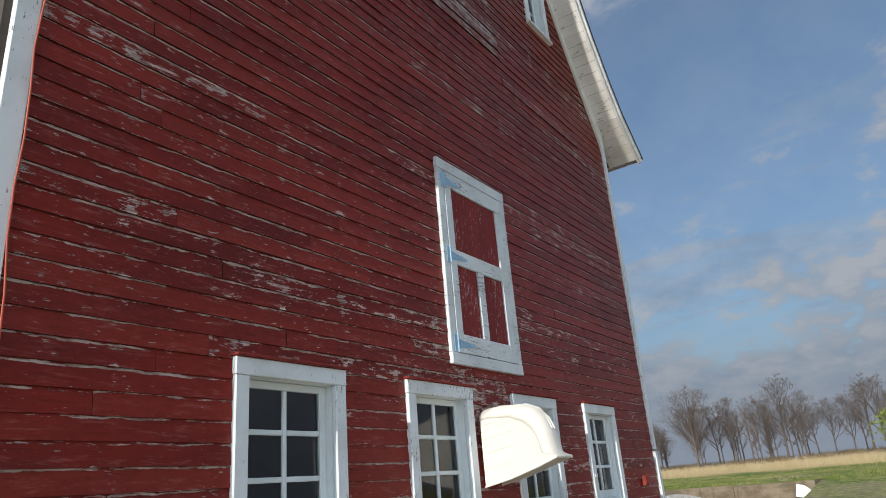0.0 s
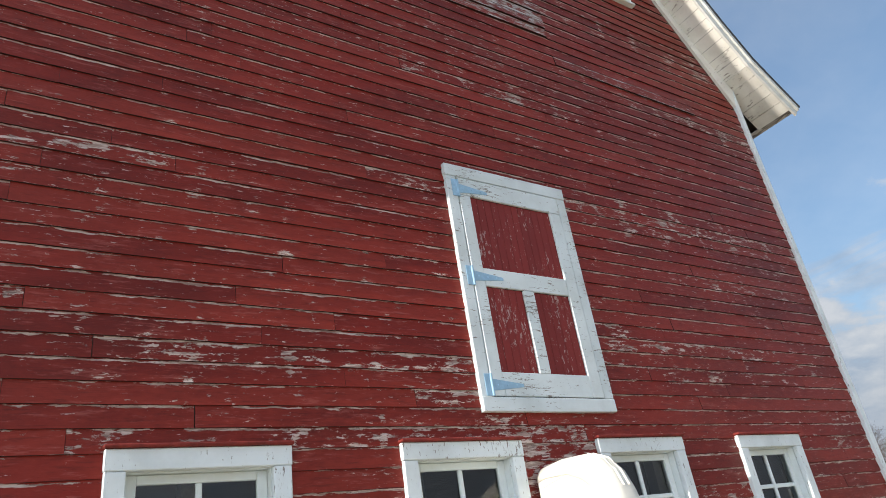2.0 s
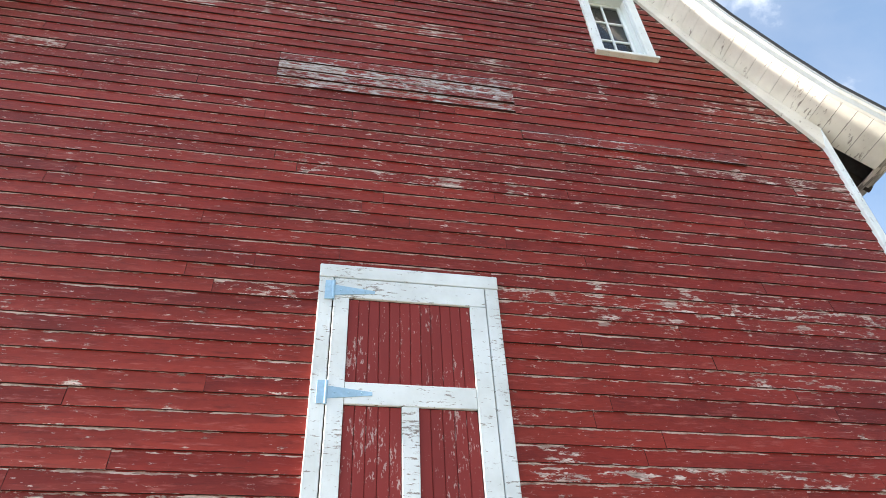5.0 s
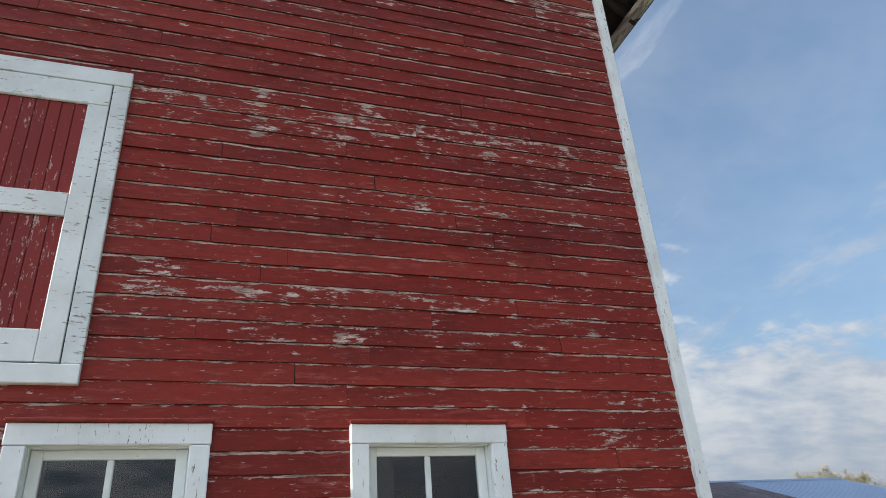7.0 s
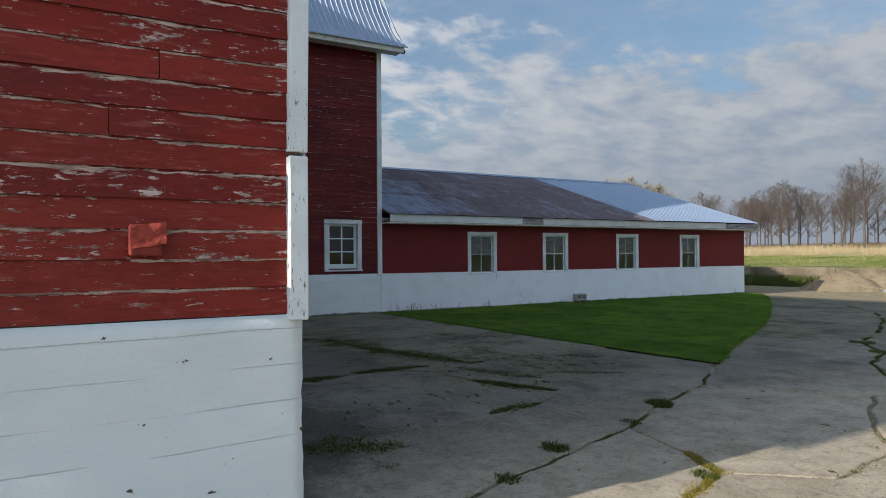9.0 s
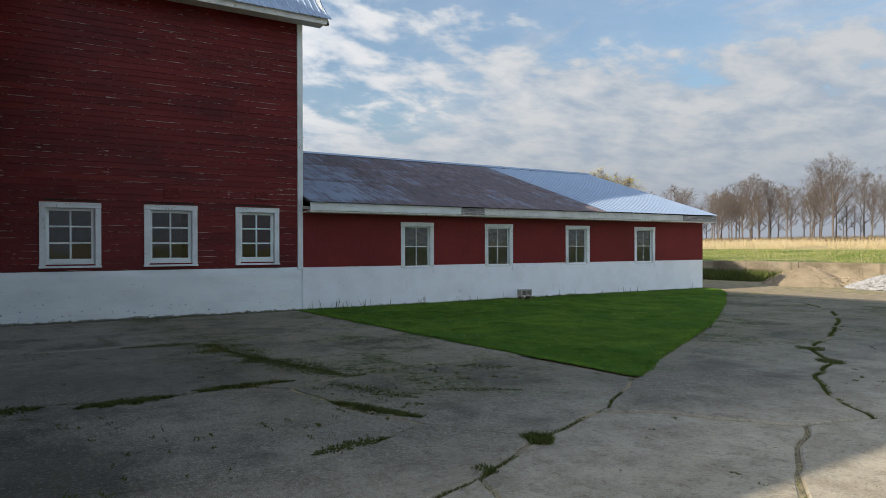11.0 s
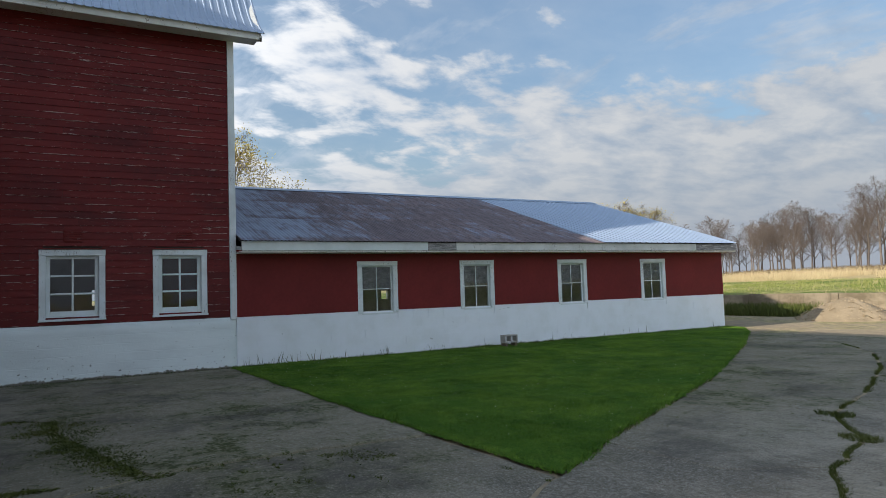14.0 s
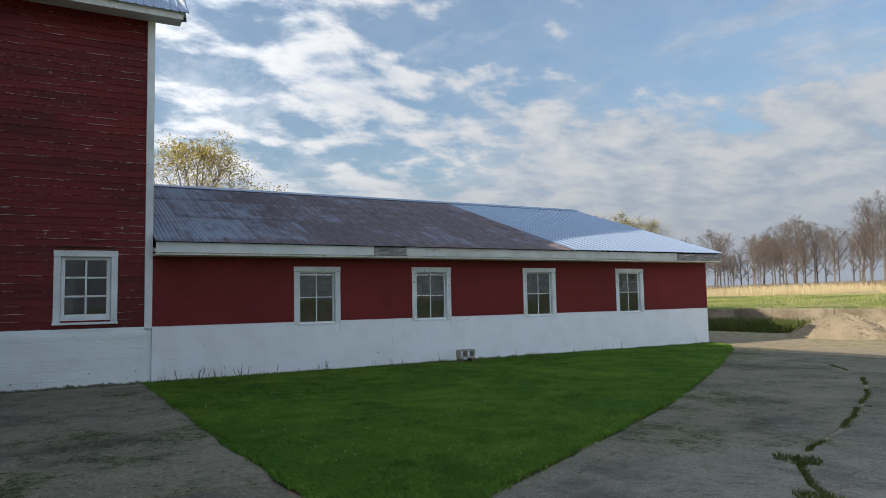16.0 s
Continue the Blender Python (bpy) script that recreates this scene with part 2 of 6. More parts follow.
    h = m.math("ADD", m.math("MULTIPLY", peel, -0.8), m.math("MULTIPLY", grain, 0.5))
    h = m.math("ADD", h, m.math("MULTIPLY", chips, 0.5))
    return m.done(color, m.step(peel, -0.7, 0.9, False), 0.0, h, 0.003, 0.8, 0.18)


def flaking_white(name, wear, freq=(15, 15, 15), tint=(0.81, 0.82, 0.82), under=(0.42, 0.39, 0.35), grime=0.79):
    m = Nodes(name)
    n = m.noise(m.pos(*freq), 1.0, 7.0, 0.70)
    b = m.noise(m.pos(1.3, 1.3, 1.3, (3, 1, 7)), 1.0, 3.0, 0.5)
    s = m.math("ADD", m.math("MULTIPLY", n, 0.78), m.math("MULTIPLY", b, 0.22))
    s = m.math("ADD", s, m.math("MULTIPLY", m.math("SUBTRACT", m.random(), 0.5), 0.05))
    peel = m.step(s, 0.645 - wear, 0.66 - wear)
    dirt = m.noise(m.pos(2.2, 2.2, 2.2), 1.0, 6.0, 0.6)
    paint = m.mix(m.step(dirt, 0.35, 0.75), tint, (tint[0] * grime, tint[1] * grime, tint[2] * grime * 0.98))
    wood = m.mix(m.noise(m.pos(30, 30, 30), 1.0, 3.0), under, (under[0] * 0.5, under[1] * 0.5, under[2] * 0.5))
    h = m.math("ADD", m.math("MULTIPLY", peel, -1.0), m.math("MULTIPLY", m.noise(m.pos(60, 60, 60), 1.0, 3.0), 0.3))
    return m.done(m.mix(peel, paint, wood), 0.55, 0.0, h, 0.002, 0.6, 0.4)


def painted_concrete(name, k=1.0):
    """White limewashed concrete with form lines, hairline cracks and chipped holes."""
    m = Nodes(name)
    z = m.xyz()["Z"]
    lump = m.noise(m.pos(2.2, 2.2, 5.0), 1.0, 6.0, 0.6)
    chip = m.noise(m.pos(13, 13, 17, (2, 6, 1)), 1.0, 5.0, 0.62)
    low = m.math("SUBTRACT", 1.0, m.math("MINIMUM", m.math("DIVIDE", z, 0.9), 1.0))
    hole = m.step(m.math("ADD", chip, m.math("MULTIPLY", low, 0.06)), 0.700, 0.712)
    stain = m.step(m.noise(m.pos(0.8, 0.8, 2.2), 1.0, 5.0, 0.6), 0.35, 0.8)
    paint = m.mix(stain, (0.735 * k, 0.80 * k, 0.80 * k), (0.64 * k, 0.70 * k, 0.70 * k))
    foot = m.step(m.math("ADD", m.math("MULTIPLY", m.noise(m.pos(7, 7, 9), 1.0, 7.0, 0.75), 0.26), m.math("MULTIPLY", z, -1.0)), 0.075, 0.085)
    color = m.mix(hole, m.mix(foot, paint, (0.24, 0.23, 0.20)), (0.10, 0.095, 0.085))
    form = m.math("PINGPONG", m.math("ADD", z, m.math("MULTIPLY", m.noise(m.pos(0.5, 0.5, 0.2), 1.0, 2.0), 0.09)), 0.085)
    line = m.math("MULTIPLY", m.step(form, 0.006, 0.0), m.step(m.noise(m.pos(1.2, 1.2, 3.0), 1.0, 3.0), 0.40, 0.55))
    h = m.math("ADD", m.math("MULTIPLY", lump, 1.0), m.math("MULTIPLY", m.noise(m.pos(30, 30, 45), 1.0, 5.0, 0.65), 0.7))
    h = m.math("ADD", h, m.math("MULTIPLY", hole, -1.5))
    h = m.math("ADD", h, m.math("MULTIPLY", line, -0.6))
    return m.done(color, 0.85, 0.0, h, 0.014, 0.7, 0.15)


def plain(name, color, rough=0.7, metal=0.0, var=0.25, scale=3.0, fine=40.0, dist=0.002, spec=0.3):
    m = Nodes(name)
    a = m.noise(m.pos(scale, scale, scale), 1.0, 5.0, 0.6)
    b = m.noise(m.pos(fine, fine, fine), 1.0, 3.0, 0.6)
    lo = tuple(c * (1 - var) for c in color)
    hi = tuple(min(1.0, c * (1 + var)) for c in color)
    k = m.math("ADD", m.math("MULTIPLY", a, 0.6), m.math("MULTIPLY", b, 0.3))
    k = m.math("ADD", k, m.math("MULTIPLY", m.math("SUBTRACT", m.random(), 0.5), 0.25))
    return m.done(m.mix(m.step(k, 0.25, 0.65), lo, hi), rough, metal, b, dist, 0.5, spec)


def roof_metal(name, base, rough, rust, metal=0.75):
    m = Nodes(name)
    patch = m.noise(m.pos(1.3, 2.2, 1.3, (1, 4, 0)), 1.0, 9.0, 0.74)
    streak = m.noise(m.pos(0.7, 9.0, 0.7), 1.0, 6.0, 0.65)
    s = m.math("ADD", m.math("MULTIPLY", patch, 0.62), m.math("MULTIPLY", streak, 0.38))
    s = m.math("ADD", s, m.math("MULTIPLY", m.math("SUBTRACT", m.random(), 0.5), 0.08))
    sheet = m.n.new("ShaderNodeTexCoord")
    lap = m.n.new("ShaderNodeSeparateXYZ")
    m.l.new(sheet.outputs["Generated"], lap.inputs[0])
    s = m.math("ADD", s, m.math("MULTIPLY", m.step(lap.outputs["Y"], 0.22, 0.0), 0.10 if rust else 0.0))
    s = m.math("ADD", s, m.math("MULTIPLY", m.step(lap.outputs["X"], 0.16, 0.0), 0.10 if rust else 0.0))
    y = m.xyz()["Y"]
    s = m.math("ADD", s, m.math("MULTIPLY", m.step(y, 6.3, 10.5), 0.22 if rust else 0.0))
    k = m.step(s, 0.53, 0.74) if rust else m.step(s, 0.75, 0.95)
    brown = m.mix(m.step(m.noise(m.pos(2.5, 16, 2.5), 1.0, 6.0, 0.65), 0.3, 0.7), (0.085, 0.064, 0.067), (0.255, 0.198, 0.195))
    brown = m.mix(m.math("MULTIPLY", m.random(), 0.5), brown, (0.110, 0.098, 0.112))
    col = m.mix(k, m.mix(streak, base, tuple(c * 0.8 for c in base)), brown)
    met = m.math("MULTIPLY", m.math("SUBTRACT", 1.0, k), metal)
    return m.done(col, m.math("ADD", m.math("MULTIPLY", k, 0.35), rough), met, streak, 0.0008, 0.25, 0.4)


def concrete():
    m = Nodes("weathered_concrete")
    rnd = m.random()
    a = m.noise(m.pos(0.45, 0.45, 0.45, (5, 3, 0)), 1.0, 5.0, 0.6)
    b = m.noise(m.pos(2.4, 2.4, 2.4), 1.0, 7.0, 0.68)
    agg = m.noise(m.pos(55, 55, 55), 1.0, 4.0, 0.7)
    pit = m.voronoi(m.pos(70, 70, 70), 1.0)
    s = m.math("ADD", m.math("MULTIPLY", a, 0.5), m.math("MULTIPLY", b, 0.4))
    s = m.math("ADD", s, m.math("MULTIPLY", m.math("SUBTRACT", rnd, 0.5), 0.22))
    col = m.mix(m.step(s, 0.28, 0.62), (0.125, 0.114, 0.088), (0.305, 0.278, 0.215))
    # drive side coloured paler and warmer, adding to the sunlight that falls there
    sunny_drive = m.step(m.math("ADD", m.xyz()["X"], m.math("MULTIPLY", a, 1.2)), -2.2, 0.4)
    col = m.mix(m.math("MULTIPLY", sunny_drive, 0.72), col, m.mix(m.step(b, 0.3, 0.7), (0.40, 0.330, 0.220), (0.64, 0.545, 0.40)))
    col = m.mix(m.math("MULTIPLY", m.step(agg, 0.45, 0.7), 0.5), col, (0.52, 0.48, 0.41))
    salt = m.noise(m.pos(120, 120, 120, (3, 3, 0)), 1.0, 2.0, 0.6)
    col = m.mix(m.math("MULTIPLY", m.step(salt, 0.58, 0.66), 0.45), col, (0.55, 0.53, 0.47))
    col = m.mix(m.math("MULTIPLY", m.step(salt, 0.42, 0.34), 0.55), col, (0.05, 0.047, 0.04))
    # moss in thin ragged drifts over the oldest slabs
    left = m.math("MULTIPLY", m.step(m.math("ADD", m.math("MULTIPLY", m.xyz()["X"], -1.0), m.math("MULTIPLY", a, 2.0)), 3.0, 5.5), m.step(m.math("ADD", m.xyz()["Y"], a), 2.6, 3.9))
    drift = m.noise(m.pos(1.9, 1.9, 1.0, (8, 2, 0)), 1.0, 10.0, 0.80)
    speck = m.noise(m.pos(11, 11, 1.0, (1, 5, 0)), 1.0, 6.0, 0.75)
    patchy = m.noise(m.pos(0.5, 0.5, 0.5, (2, 7, 0)), 1.0, 3.0, 0.5)
    d = m.math("ADD", m.math("MULTIPLY", drift, 0.62), m.math("MULTIPLY", patchy, 0.38))
    film = m.math("MULTIPLY", m.step(d, 0.46, 0.60), left)
    col = m.mix(m.math("MULTIPLY", left, 0.46), col, (0.150, 0.138, 0.078))
    col = m.mix(m.math("MULTIPLY", film, 0.6), col, (0.088, 0.098, 0.032))
    moss = m.math("MULTIPLY", m.step(m.math("ADD", m.math("MULTIPLY", d, 0.6), m.math("MULTIPLY", speck, 0.4)), 0.535, 0.555), left)
    col = m.mix(m.math("MULTIPLY", moss, 0.9), col, (0.046, 0.060, 0.015))
    grit = m.noise(m.pos(7, 7, 7, (4, 7, 0)), 1.0, 8.0, 0.75)
    col = m.mix(m.math("MULTIPLY", m.step(grit, 0.545, 0.60), 0.28), col, (0.06, 0.056, 0.042))
    pale = m.noise(m.pos(18, 18, 18, (6, 2, 0)), 1.0, 6.0, 0.75)
    col = m.mix(m.math("MULTIPLY", m.step(pale, 0.57, 0.62), 0.35), col, (0.46, 0.43, 0.36))
    dark = m.step(m.noise(m.pos(0.8, 0.8, 0.8, (2, 9, 0)), 1.0, 8.0, 0.70), 0.48, 0.66)
    # stains thinned on the drive side as well, so its sunny tone stays bright
    col = m.mix(m.math("MULTIPLY", m.math("MULTIPLY", dark, 0.62), m.math("SUBTRACT", 1.0, m.math("MULTIPLY", sunny_drive, 0.75))), col, (0.070, 0.065, 0.055))
    # a darker brown patch over the slabs beside the barn's foot, with a ragged edge
    foot_patch = m.math("ADD", m.math("ADD", m.xyz()["Y"], m.math("MULTIPLY", m.math("ABSOLUTE", m.math("ADD", m.xyz()["X"], 2.6)), 0.55)), m.math("MULTIPLY", m.noise(m.pos(1.1, 1.1, 1.0, (3, 1, 0)), 1.0, 8.0, 0.72), 3.4))
    west = m.step(m.xyz()["X"], -0.2, -0.7)
    col = m.mix(m.math("MULTIPLY", m.math("MULTIPLY", m.step(foot_patch, 3.7, 2.9), 0.66), west), col, (0.052, 0.047, 0.036))
    mottle = m.noise(m.pos(26, 26, 26, (9, 4, 0)), 1.0, 4.0, 0.7)
    col = m.mix(m.math("MULTIPLY", m.step(mottle, 0.56, 0.64), 0.34), col, (0.055, 0.050, 0.040))
    col = m.mix(m.math("MULTIPLY", m.step(mottle, 0.42, 0.35), 0.26), col, (0.50, 0.47, 0.41))
    craze = m.voronoi(m.pos(1.3, 1.3, 1.3), 1.0, "DISTANCE_TO_EDGE")
    crz = m.math("MULTIPLY", m.step(craze, 0.012, 0.002), m.step(b, 0.60, 0.68))
    col = m.mix(crz, col, (0.06, 0.055, 0.04))
    h = m.math("ADD", m.math("MULTIPLY", agg, 0.5), m.math("MULTIPLY", b, 0.9))
    h = m.math("ADD", h, m.math("MULTIPLY", m.step(pit, 0.25, 0.05), -0.5))
    h = m.math("ADD", h, m.math("MULTIPLY", grit, 1.6))
    return m.done(col, 0.9, 0.0, h, 0.012, 0.9, 0.15)


def ground_cover():
    """Gravelly soil in the yard, meadow green on the bank, dry straw further out."""
    m = Nodes("ground_cover")
    p = m.xyz()
    n1 = m.noise(m.pos(0.25, 0.25, 0.25), 1.0, 6.0, 0.6)
    n2 = m.noise(m.pos(3.5, 3.5, 3.5), 1.0, 6.0, 0.65)
    n3 = m.noise(m.pos(30, 30, 30), 1.0, 3.0, 0.6)
    soil = m.mix(n2, (0.16, 0.125, 0.08), (0.40, 0.33, 0.23))
    soil = m.mix(m.math("MULTIPLY", m.step(n1, 0.5, 0.62), 0.6), soil, (0.10, 0.13, 0.04))
    green = m.mix(m.step(n2, 0.3, 0.7), (0.055, 0.10, 0.018), (0.16, 0.20, 0.045))
    straw = m.mix(n2, (0.27, 0.21, 0.10), (0.50, 0.41, 0.22))
    y2 = m.math("ADD", p["Y"], m.math("MULTIPLY", m.math("SUBTRACT", n1, 0.5), 14.0))
    col = m.mix(m.step(y2, 29.0, 30.5), soil, green)
    col = m.mix(m.math("MULTIPLY", m.step(m.math("ADD", n2, n1), 0.98, 1.15), 0.6), col, straw)
    col = m.mix(m.step(y2, 50.0, 56.0), col, straw)
    right = m.math("MULTIPLY", m.step(m.math("ADD", p["X"], m.math("MULTIPLY", n1, 2.0)), -2.6, -1.6), m.step(p["Y"], 12.0, 14.0))
    col = m.mix(m.math("MULTIPLY", right, 0.45), col, green)
    h = m.math("ADD", n3, m.math("MULTIPLY", n2, 2.0))
    return m.done(col, 0.95, 0.0, h, 0.02, 0.8, 0.1)


def glass_pane(name="window_glass", dust=0.0):
    """Old window glass: a clear, slightly wavy pane, under a film of dust where dust is above 0."""
    m = Nodes(name)
    m.n.remove(m.bsdf)
    tr = m.n.new("ShaderNodeBsdfTransparent")
    tr.inputs[0].default_value = (0.80, 0.84, 0.84, 1)
    gl = m.n.new("ShaderNodeBsdfGlossy")
    gl.inputs["Roughness"].default_value = 0.015
    wav = m.n.new("ShaderNodeBump")
    wav.inputs["Strength"].default_value, wav.inputs["Distance"].default_value = 0.12, 0.003
    m.l.new(m.noise(m.pos(4, 4, 4), 1.0, 2.0), wav.inputs["Height"])
    m.l.new(wav.outputs[0], gl.inputs["Normal"])
    fr = m.n.new("ShaderNodeFresnel")
    fr.inputs["IOR"].default_value = 1.58
    inner = tr
    if dust:
        grime = m.n.new("ShaderNodeBsdfDiffuse")
        grime.inputs[0].default_value = (0.20, 0.21, 0.18, 1)
        inner = m.n.new("ShaderNodeMixShader")
        cloudy = m.math("MULTIPLY", m.step(m.noise(m.pos(3, 3, 5, (1, 4, 2)), 1.0, 6.0, 0.65), 0.15, 0.85), 2.0 * dust)
        m.l.new(cloudy, inner.inputs[0])
        m.l.new(tr.outputs[0], inner.inputs[1])
        m.l.new(grime.outputs[0], inner.inputs[2])
    mx = m.n.new("ShaderNodeMixShader")
    m.l.new(m.math("ADD", fr.outputs[0], 0.016), mx.inputs[0])
    m.l.new(inner.outputs[0], mx.inputs[1])
    m.l.new(gl.outputs[0], mx.inputs[2])
    m.l.new(mx.outputs[0], m.n["Material Output"].inputs[0])
    return m.mat


def grass_blades(name, a, b, rough=0.6):
    m = Nodes(name)
    r = m.geo.outputs["Random Per Island"]
    n = m.noise(m.pos(2.3, 2.3, 2.3), 1.0, 6.0, 0.7)
    wide = m.noise(m.pos(0.55, 0.55, 0.55, (3, 8, 0)), 1.0, 3.0, 0.5)
    k = m.math("ADD", m.math("MULTIPLY", r, 0.36), m.math("MULTIPLY", m.step(n, 0.36, 0.64), 0.38))
    k = m.math("ADD", k, m.math("MULTIPLY", m.step(wide, 0.38, 0.62), 0.26))
    return m.done(m.mix(k, a, b), rough, 0.0, None, spec=0.10)


PITCH, FOOT = 0.131, 1.225
M_SIDING = peeling_siding("peeling_red_siding", "y", 0.0, FOOT, PITCH)
M_PATCH = peeling_siding("bare_streaked_patch_siding", "y", 0.092, FOOT, PITCH, pale=(0.52, 0.51, 0.51))
M_STRIP = peeling_siding("streaked_strip_siding", "y", 0.050, FOOT, PITCH, pale=(0.60, 0.58, 0.58))
# dark edge colour that paints the shadow lines under the laps
M_BUTT = plain("shade_dark_board_edge", (0.040, 0.016, 0.014), 0.95, 0.0, 0.4)
M_SIDING_X = peeling_siding("red_side_siding", "x", 0.0, FOOT, PITCH)
M_SIDING_FAR = peeling_siding("darker_red_siding", "y", -0.056, 1.06, PITCH, (0.145, 0.0120, 0.0108))
M_RED = plain("red_block_paint", (0.175, 0.0205, 0.0195), 0.7, 0.0, 0.18, 0.8, 14.0, 0.004)
def door_red():
    m = Nodes("red_door_paint")
    fl = m.noise(m.pos(48, 48, 15), 1.0, 6.0, 0.72)
    br = m.noise(m.pos(2.5, 2.5, 1.6, (0, 4, 2)), 1.0, 3.0, 0.5)
    k = m.step(m.math("ADD", m.math("MULTIPLY", fl, 0.7), m.math("MULTIPLY", br, 0.3)), 0.575, 0.60)
    paint = m.mix(m.math("ADD", m.math("MULTIPLY", br, 0.6), m.math("MULTIPLY", m.random(), 0.4)), (0.15, 0.017, 0.015), (0.25, 0.030, 0.026))
    return m.done(m.mix(m.math("MULTIPLY", k, 0.6), paint, (0.55, 0.46, 0.43)), 0.65, 0.0, m.math("MULTIPLY", k, -1.0), 0.002, 0.6)


M_RED_BOARD = door_red()
M_WHITE = flaking_white("flaking_white_trim", 0.046, (58, 58, 15), (0.76, 0.815, 0.825), (0.30, 0.27, 0.24))
M_WHITE_DOOR = flaking_white("crackled_white_door_trim", 0.062, (11, 11, 60), (0.70, 0.755, 0.765), (0.34, 0.31, 0.28))
M_WHITE_CLEAN = flaking_white("white_sash_paint", -0.01, (30, 30, 14), (0.75, 0.81, 0.81), grime=0.86)
M_SOFFIT = flaking_white("cream_white_soffit", 0.056, (6, 20, 20), (0.80, 0.79, 0.735))
M_FASCIA = flaking_white("worn_white_fascia", 0.03, (12, 12, 12), (0.70, 0.71, 0.69))
M_FOUND = painted_concrete("whitewashed_concrete")
# the same whitewash, 12 percent lighter, for the rear foundation
M_FOUND_REAR = painted_concrete("lighter_whitewashed_concrete", 1.12)
M_BLOCK = flaking_white("whitewashed_block", -0.01, (5, 5, 9), (0.87, 0.915, 0.955), (0.60, 0.63, 0.62), 0.93)
def weathered():
    m = Nodes("grey_weathered_wood")
    g = m.noise(m.pos(3.0, 3.0, 70.0), 1.0, 6.0, 0.7)
    p = m.noise(m.pos(2.5, 2.5, 22.0, (3, 3, 1)), 1.0, 5.0, 0.65)
    col = m.mix(m.step(g, 0.35, 0.65), (0.13, 0.125, 0.125), (0.40, 0.39, 0.39))
    col = m.mix(m.step(p, 0.56, 0.60), col, (0.62, 0.60, 0.59))
    return m.done(col, 0.9, 0.0, g, 0.004, 0.9, 0.15)


M_WEATHERED = weathered()
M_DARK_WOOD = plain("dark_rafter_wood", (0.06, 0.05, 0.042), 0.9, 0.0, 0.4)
M_SHINGLE = plain("dark_shingles", (0.055, 0.055, 0.058), 0.9, 0.0, 0.4, 2.0, 20.0, 0.01)
M_METAL = roof_metal("galvanised_roof_sheet", (0.41, 0.50, 0.63), 0.40, False, 0.55)
M_METAL_OLD = roof_metal("rust_stained_roof_sheet", (0.25, 0.305, 0.40), 0.5, True, 0.3)
M_GLASS = glass_pane()
M_GLASS_DUSTY = glass_pane("dusty_window_glass", 0.42)
M_GLASS_GRIMY = glass_pane("grimy_window_glass", 0.14)
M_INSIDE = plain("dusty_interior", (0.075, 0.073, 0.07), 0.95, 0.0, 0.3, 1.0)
M_INSIDE_PALE = plain("pale_interior_post", (0.45, 0.45, 0.43), 0.9, 0.0, 0.2)
M_CONCRETE = concrete()
M_GROUND = ground_cover()
def stained_wall():
    m = Nodes("stained_retaining_concrete")
    a = m.noise(m.pos(0.7, 0.7, 1.6), 1.0, 6.0, 0.65)
    b = m.noise(m.pos(9, 9, 9), 1.0, 5.0, 0.7)
    drip = m.noise(m.pos(3.5, 3.5, 0.4, (2, 2, 0)), 1.0, 5.0, 0.6)
    col = m.mix(m.step(a, 0.35, 0.65), (0.13, 0.105, 0.07), (0.25, 0.205, 0.145))
    col = m.mix(m.math("MULTIPLY", m.step(drip, 0.50, 0.66), 0.6), col, (0.11, 0.09, 0.06))
    col = m.mix(m.math("MULTIPLY", m.step(b, 0.55, 0.68), 0.6), col, (0.13, 0.11, 0.075))
    return m.done(col, 0.95, 0.0, b, 0.01, 0.6, 0.1)


M_RWALL = stained_wall()
M_SAND = plain("tan_sand", (0.30, 0.235, 0.15), 0.95, 0.0, 0.3, 1.2, 35.0, 0.02)
M_GRAVEL = plain("white_crushed_stone", (0.33, 0.32, 0.305), 0.9, 0.0, 0.3, 6.0, 30.0, 0.02)
M_PLASTIC = plain("white_gelcoat", (0.74, 0.71, 0.625), 0.35, 0.0, 0.05, 1.0, 20.0, 0.0005, 0.5)
M_PLASTIC_IN = plain("shaded_cream_lining", (0.55, 0.47, 0.36), 0.6, 0.0, 0.15)
M_LABEL = plain("printed_label", (0.55, 0.58, 0.66), 0.5, 0.0, 0.1)
M_INK = plain("blue_ink", (0.05, 0.09, 0.28), 0.5, 0.0, 0.1)
M_HINGE = plain("pale_blue_hinge_paint", (0.36, 0.56, 0.74), 0.5, 0.0, 0.2, 9.0)
M_IRON = plain("rusty_iron", (0.10, 0.055, 0.035), 0.7, 0.5, 0.4, 12.0)
M_CABLE = plain("orange_cable", (0.42, 0.095, 0.05), 0.55, 0.0, 0.2)
M_BOX = plain("faded_red_box_paint", (0.28, 0.045, 0.03), 0.7, 0.0, 0.4, 14.0)
M_CAP = plain("dull_red_cap_paint", (0.19, 0.026, 0.019), 0.75, 0.0, 0.4, 9.0)
M_BARK = plain("grey_brown_bark", (0.12, 0.10, 0.085), 0.95, 0.0, 0.35, 4.0, 30.0, 0.01)
M_TWIG = plain("greyish_brown_twigs", (0.104, 0.083, 0.069), 0.95, 0.0, 0.35, 0.5, 8.0, 0.0)
M_BUD = grass_blades("yellow_green_buds", (0.26, 0.21, 0.035), (0.46, 0.38, 0.07), 0.7)
M_LEAF = grass_blades("fresh_green_leaves", (0.10, 0.15, 0.02), (0.24, 0.28, 0.05), 0.7)
M_LAWN = grass_blades("lawn_grass", (0.022, 0.082, 0.010), (0.185, 0.300, 0.040))
M_MEADOW = grass_blades("spring_meadow_grass", (0.12, 0.15, 0.03), (0.29, 0.30, 0.08))
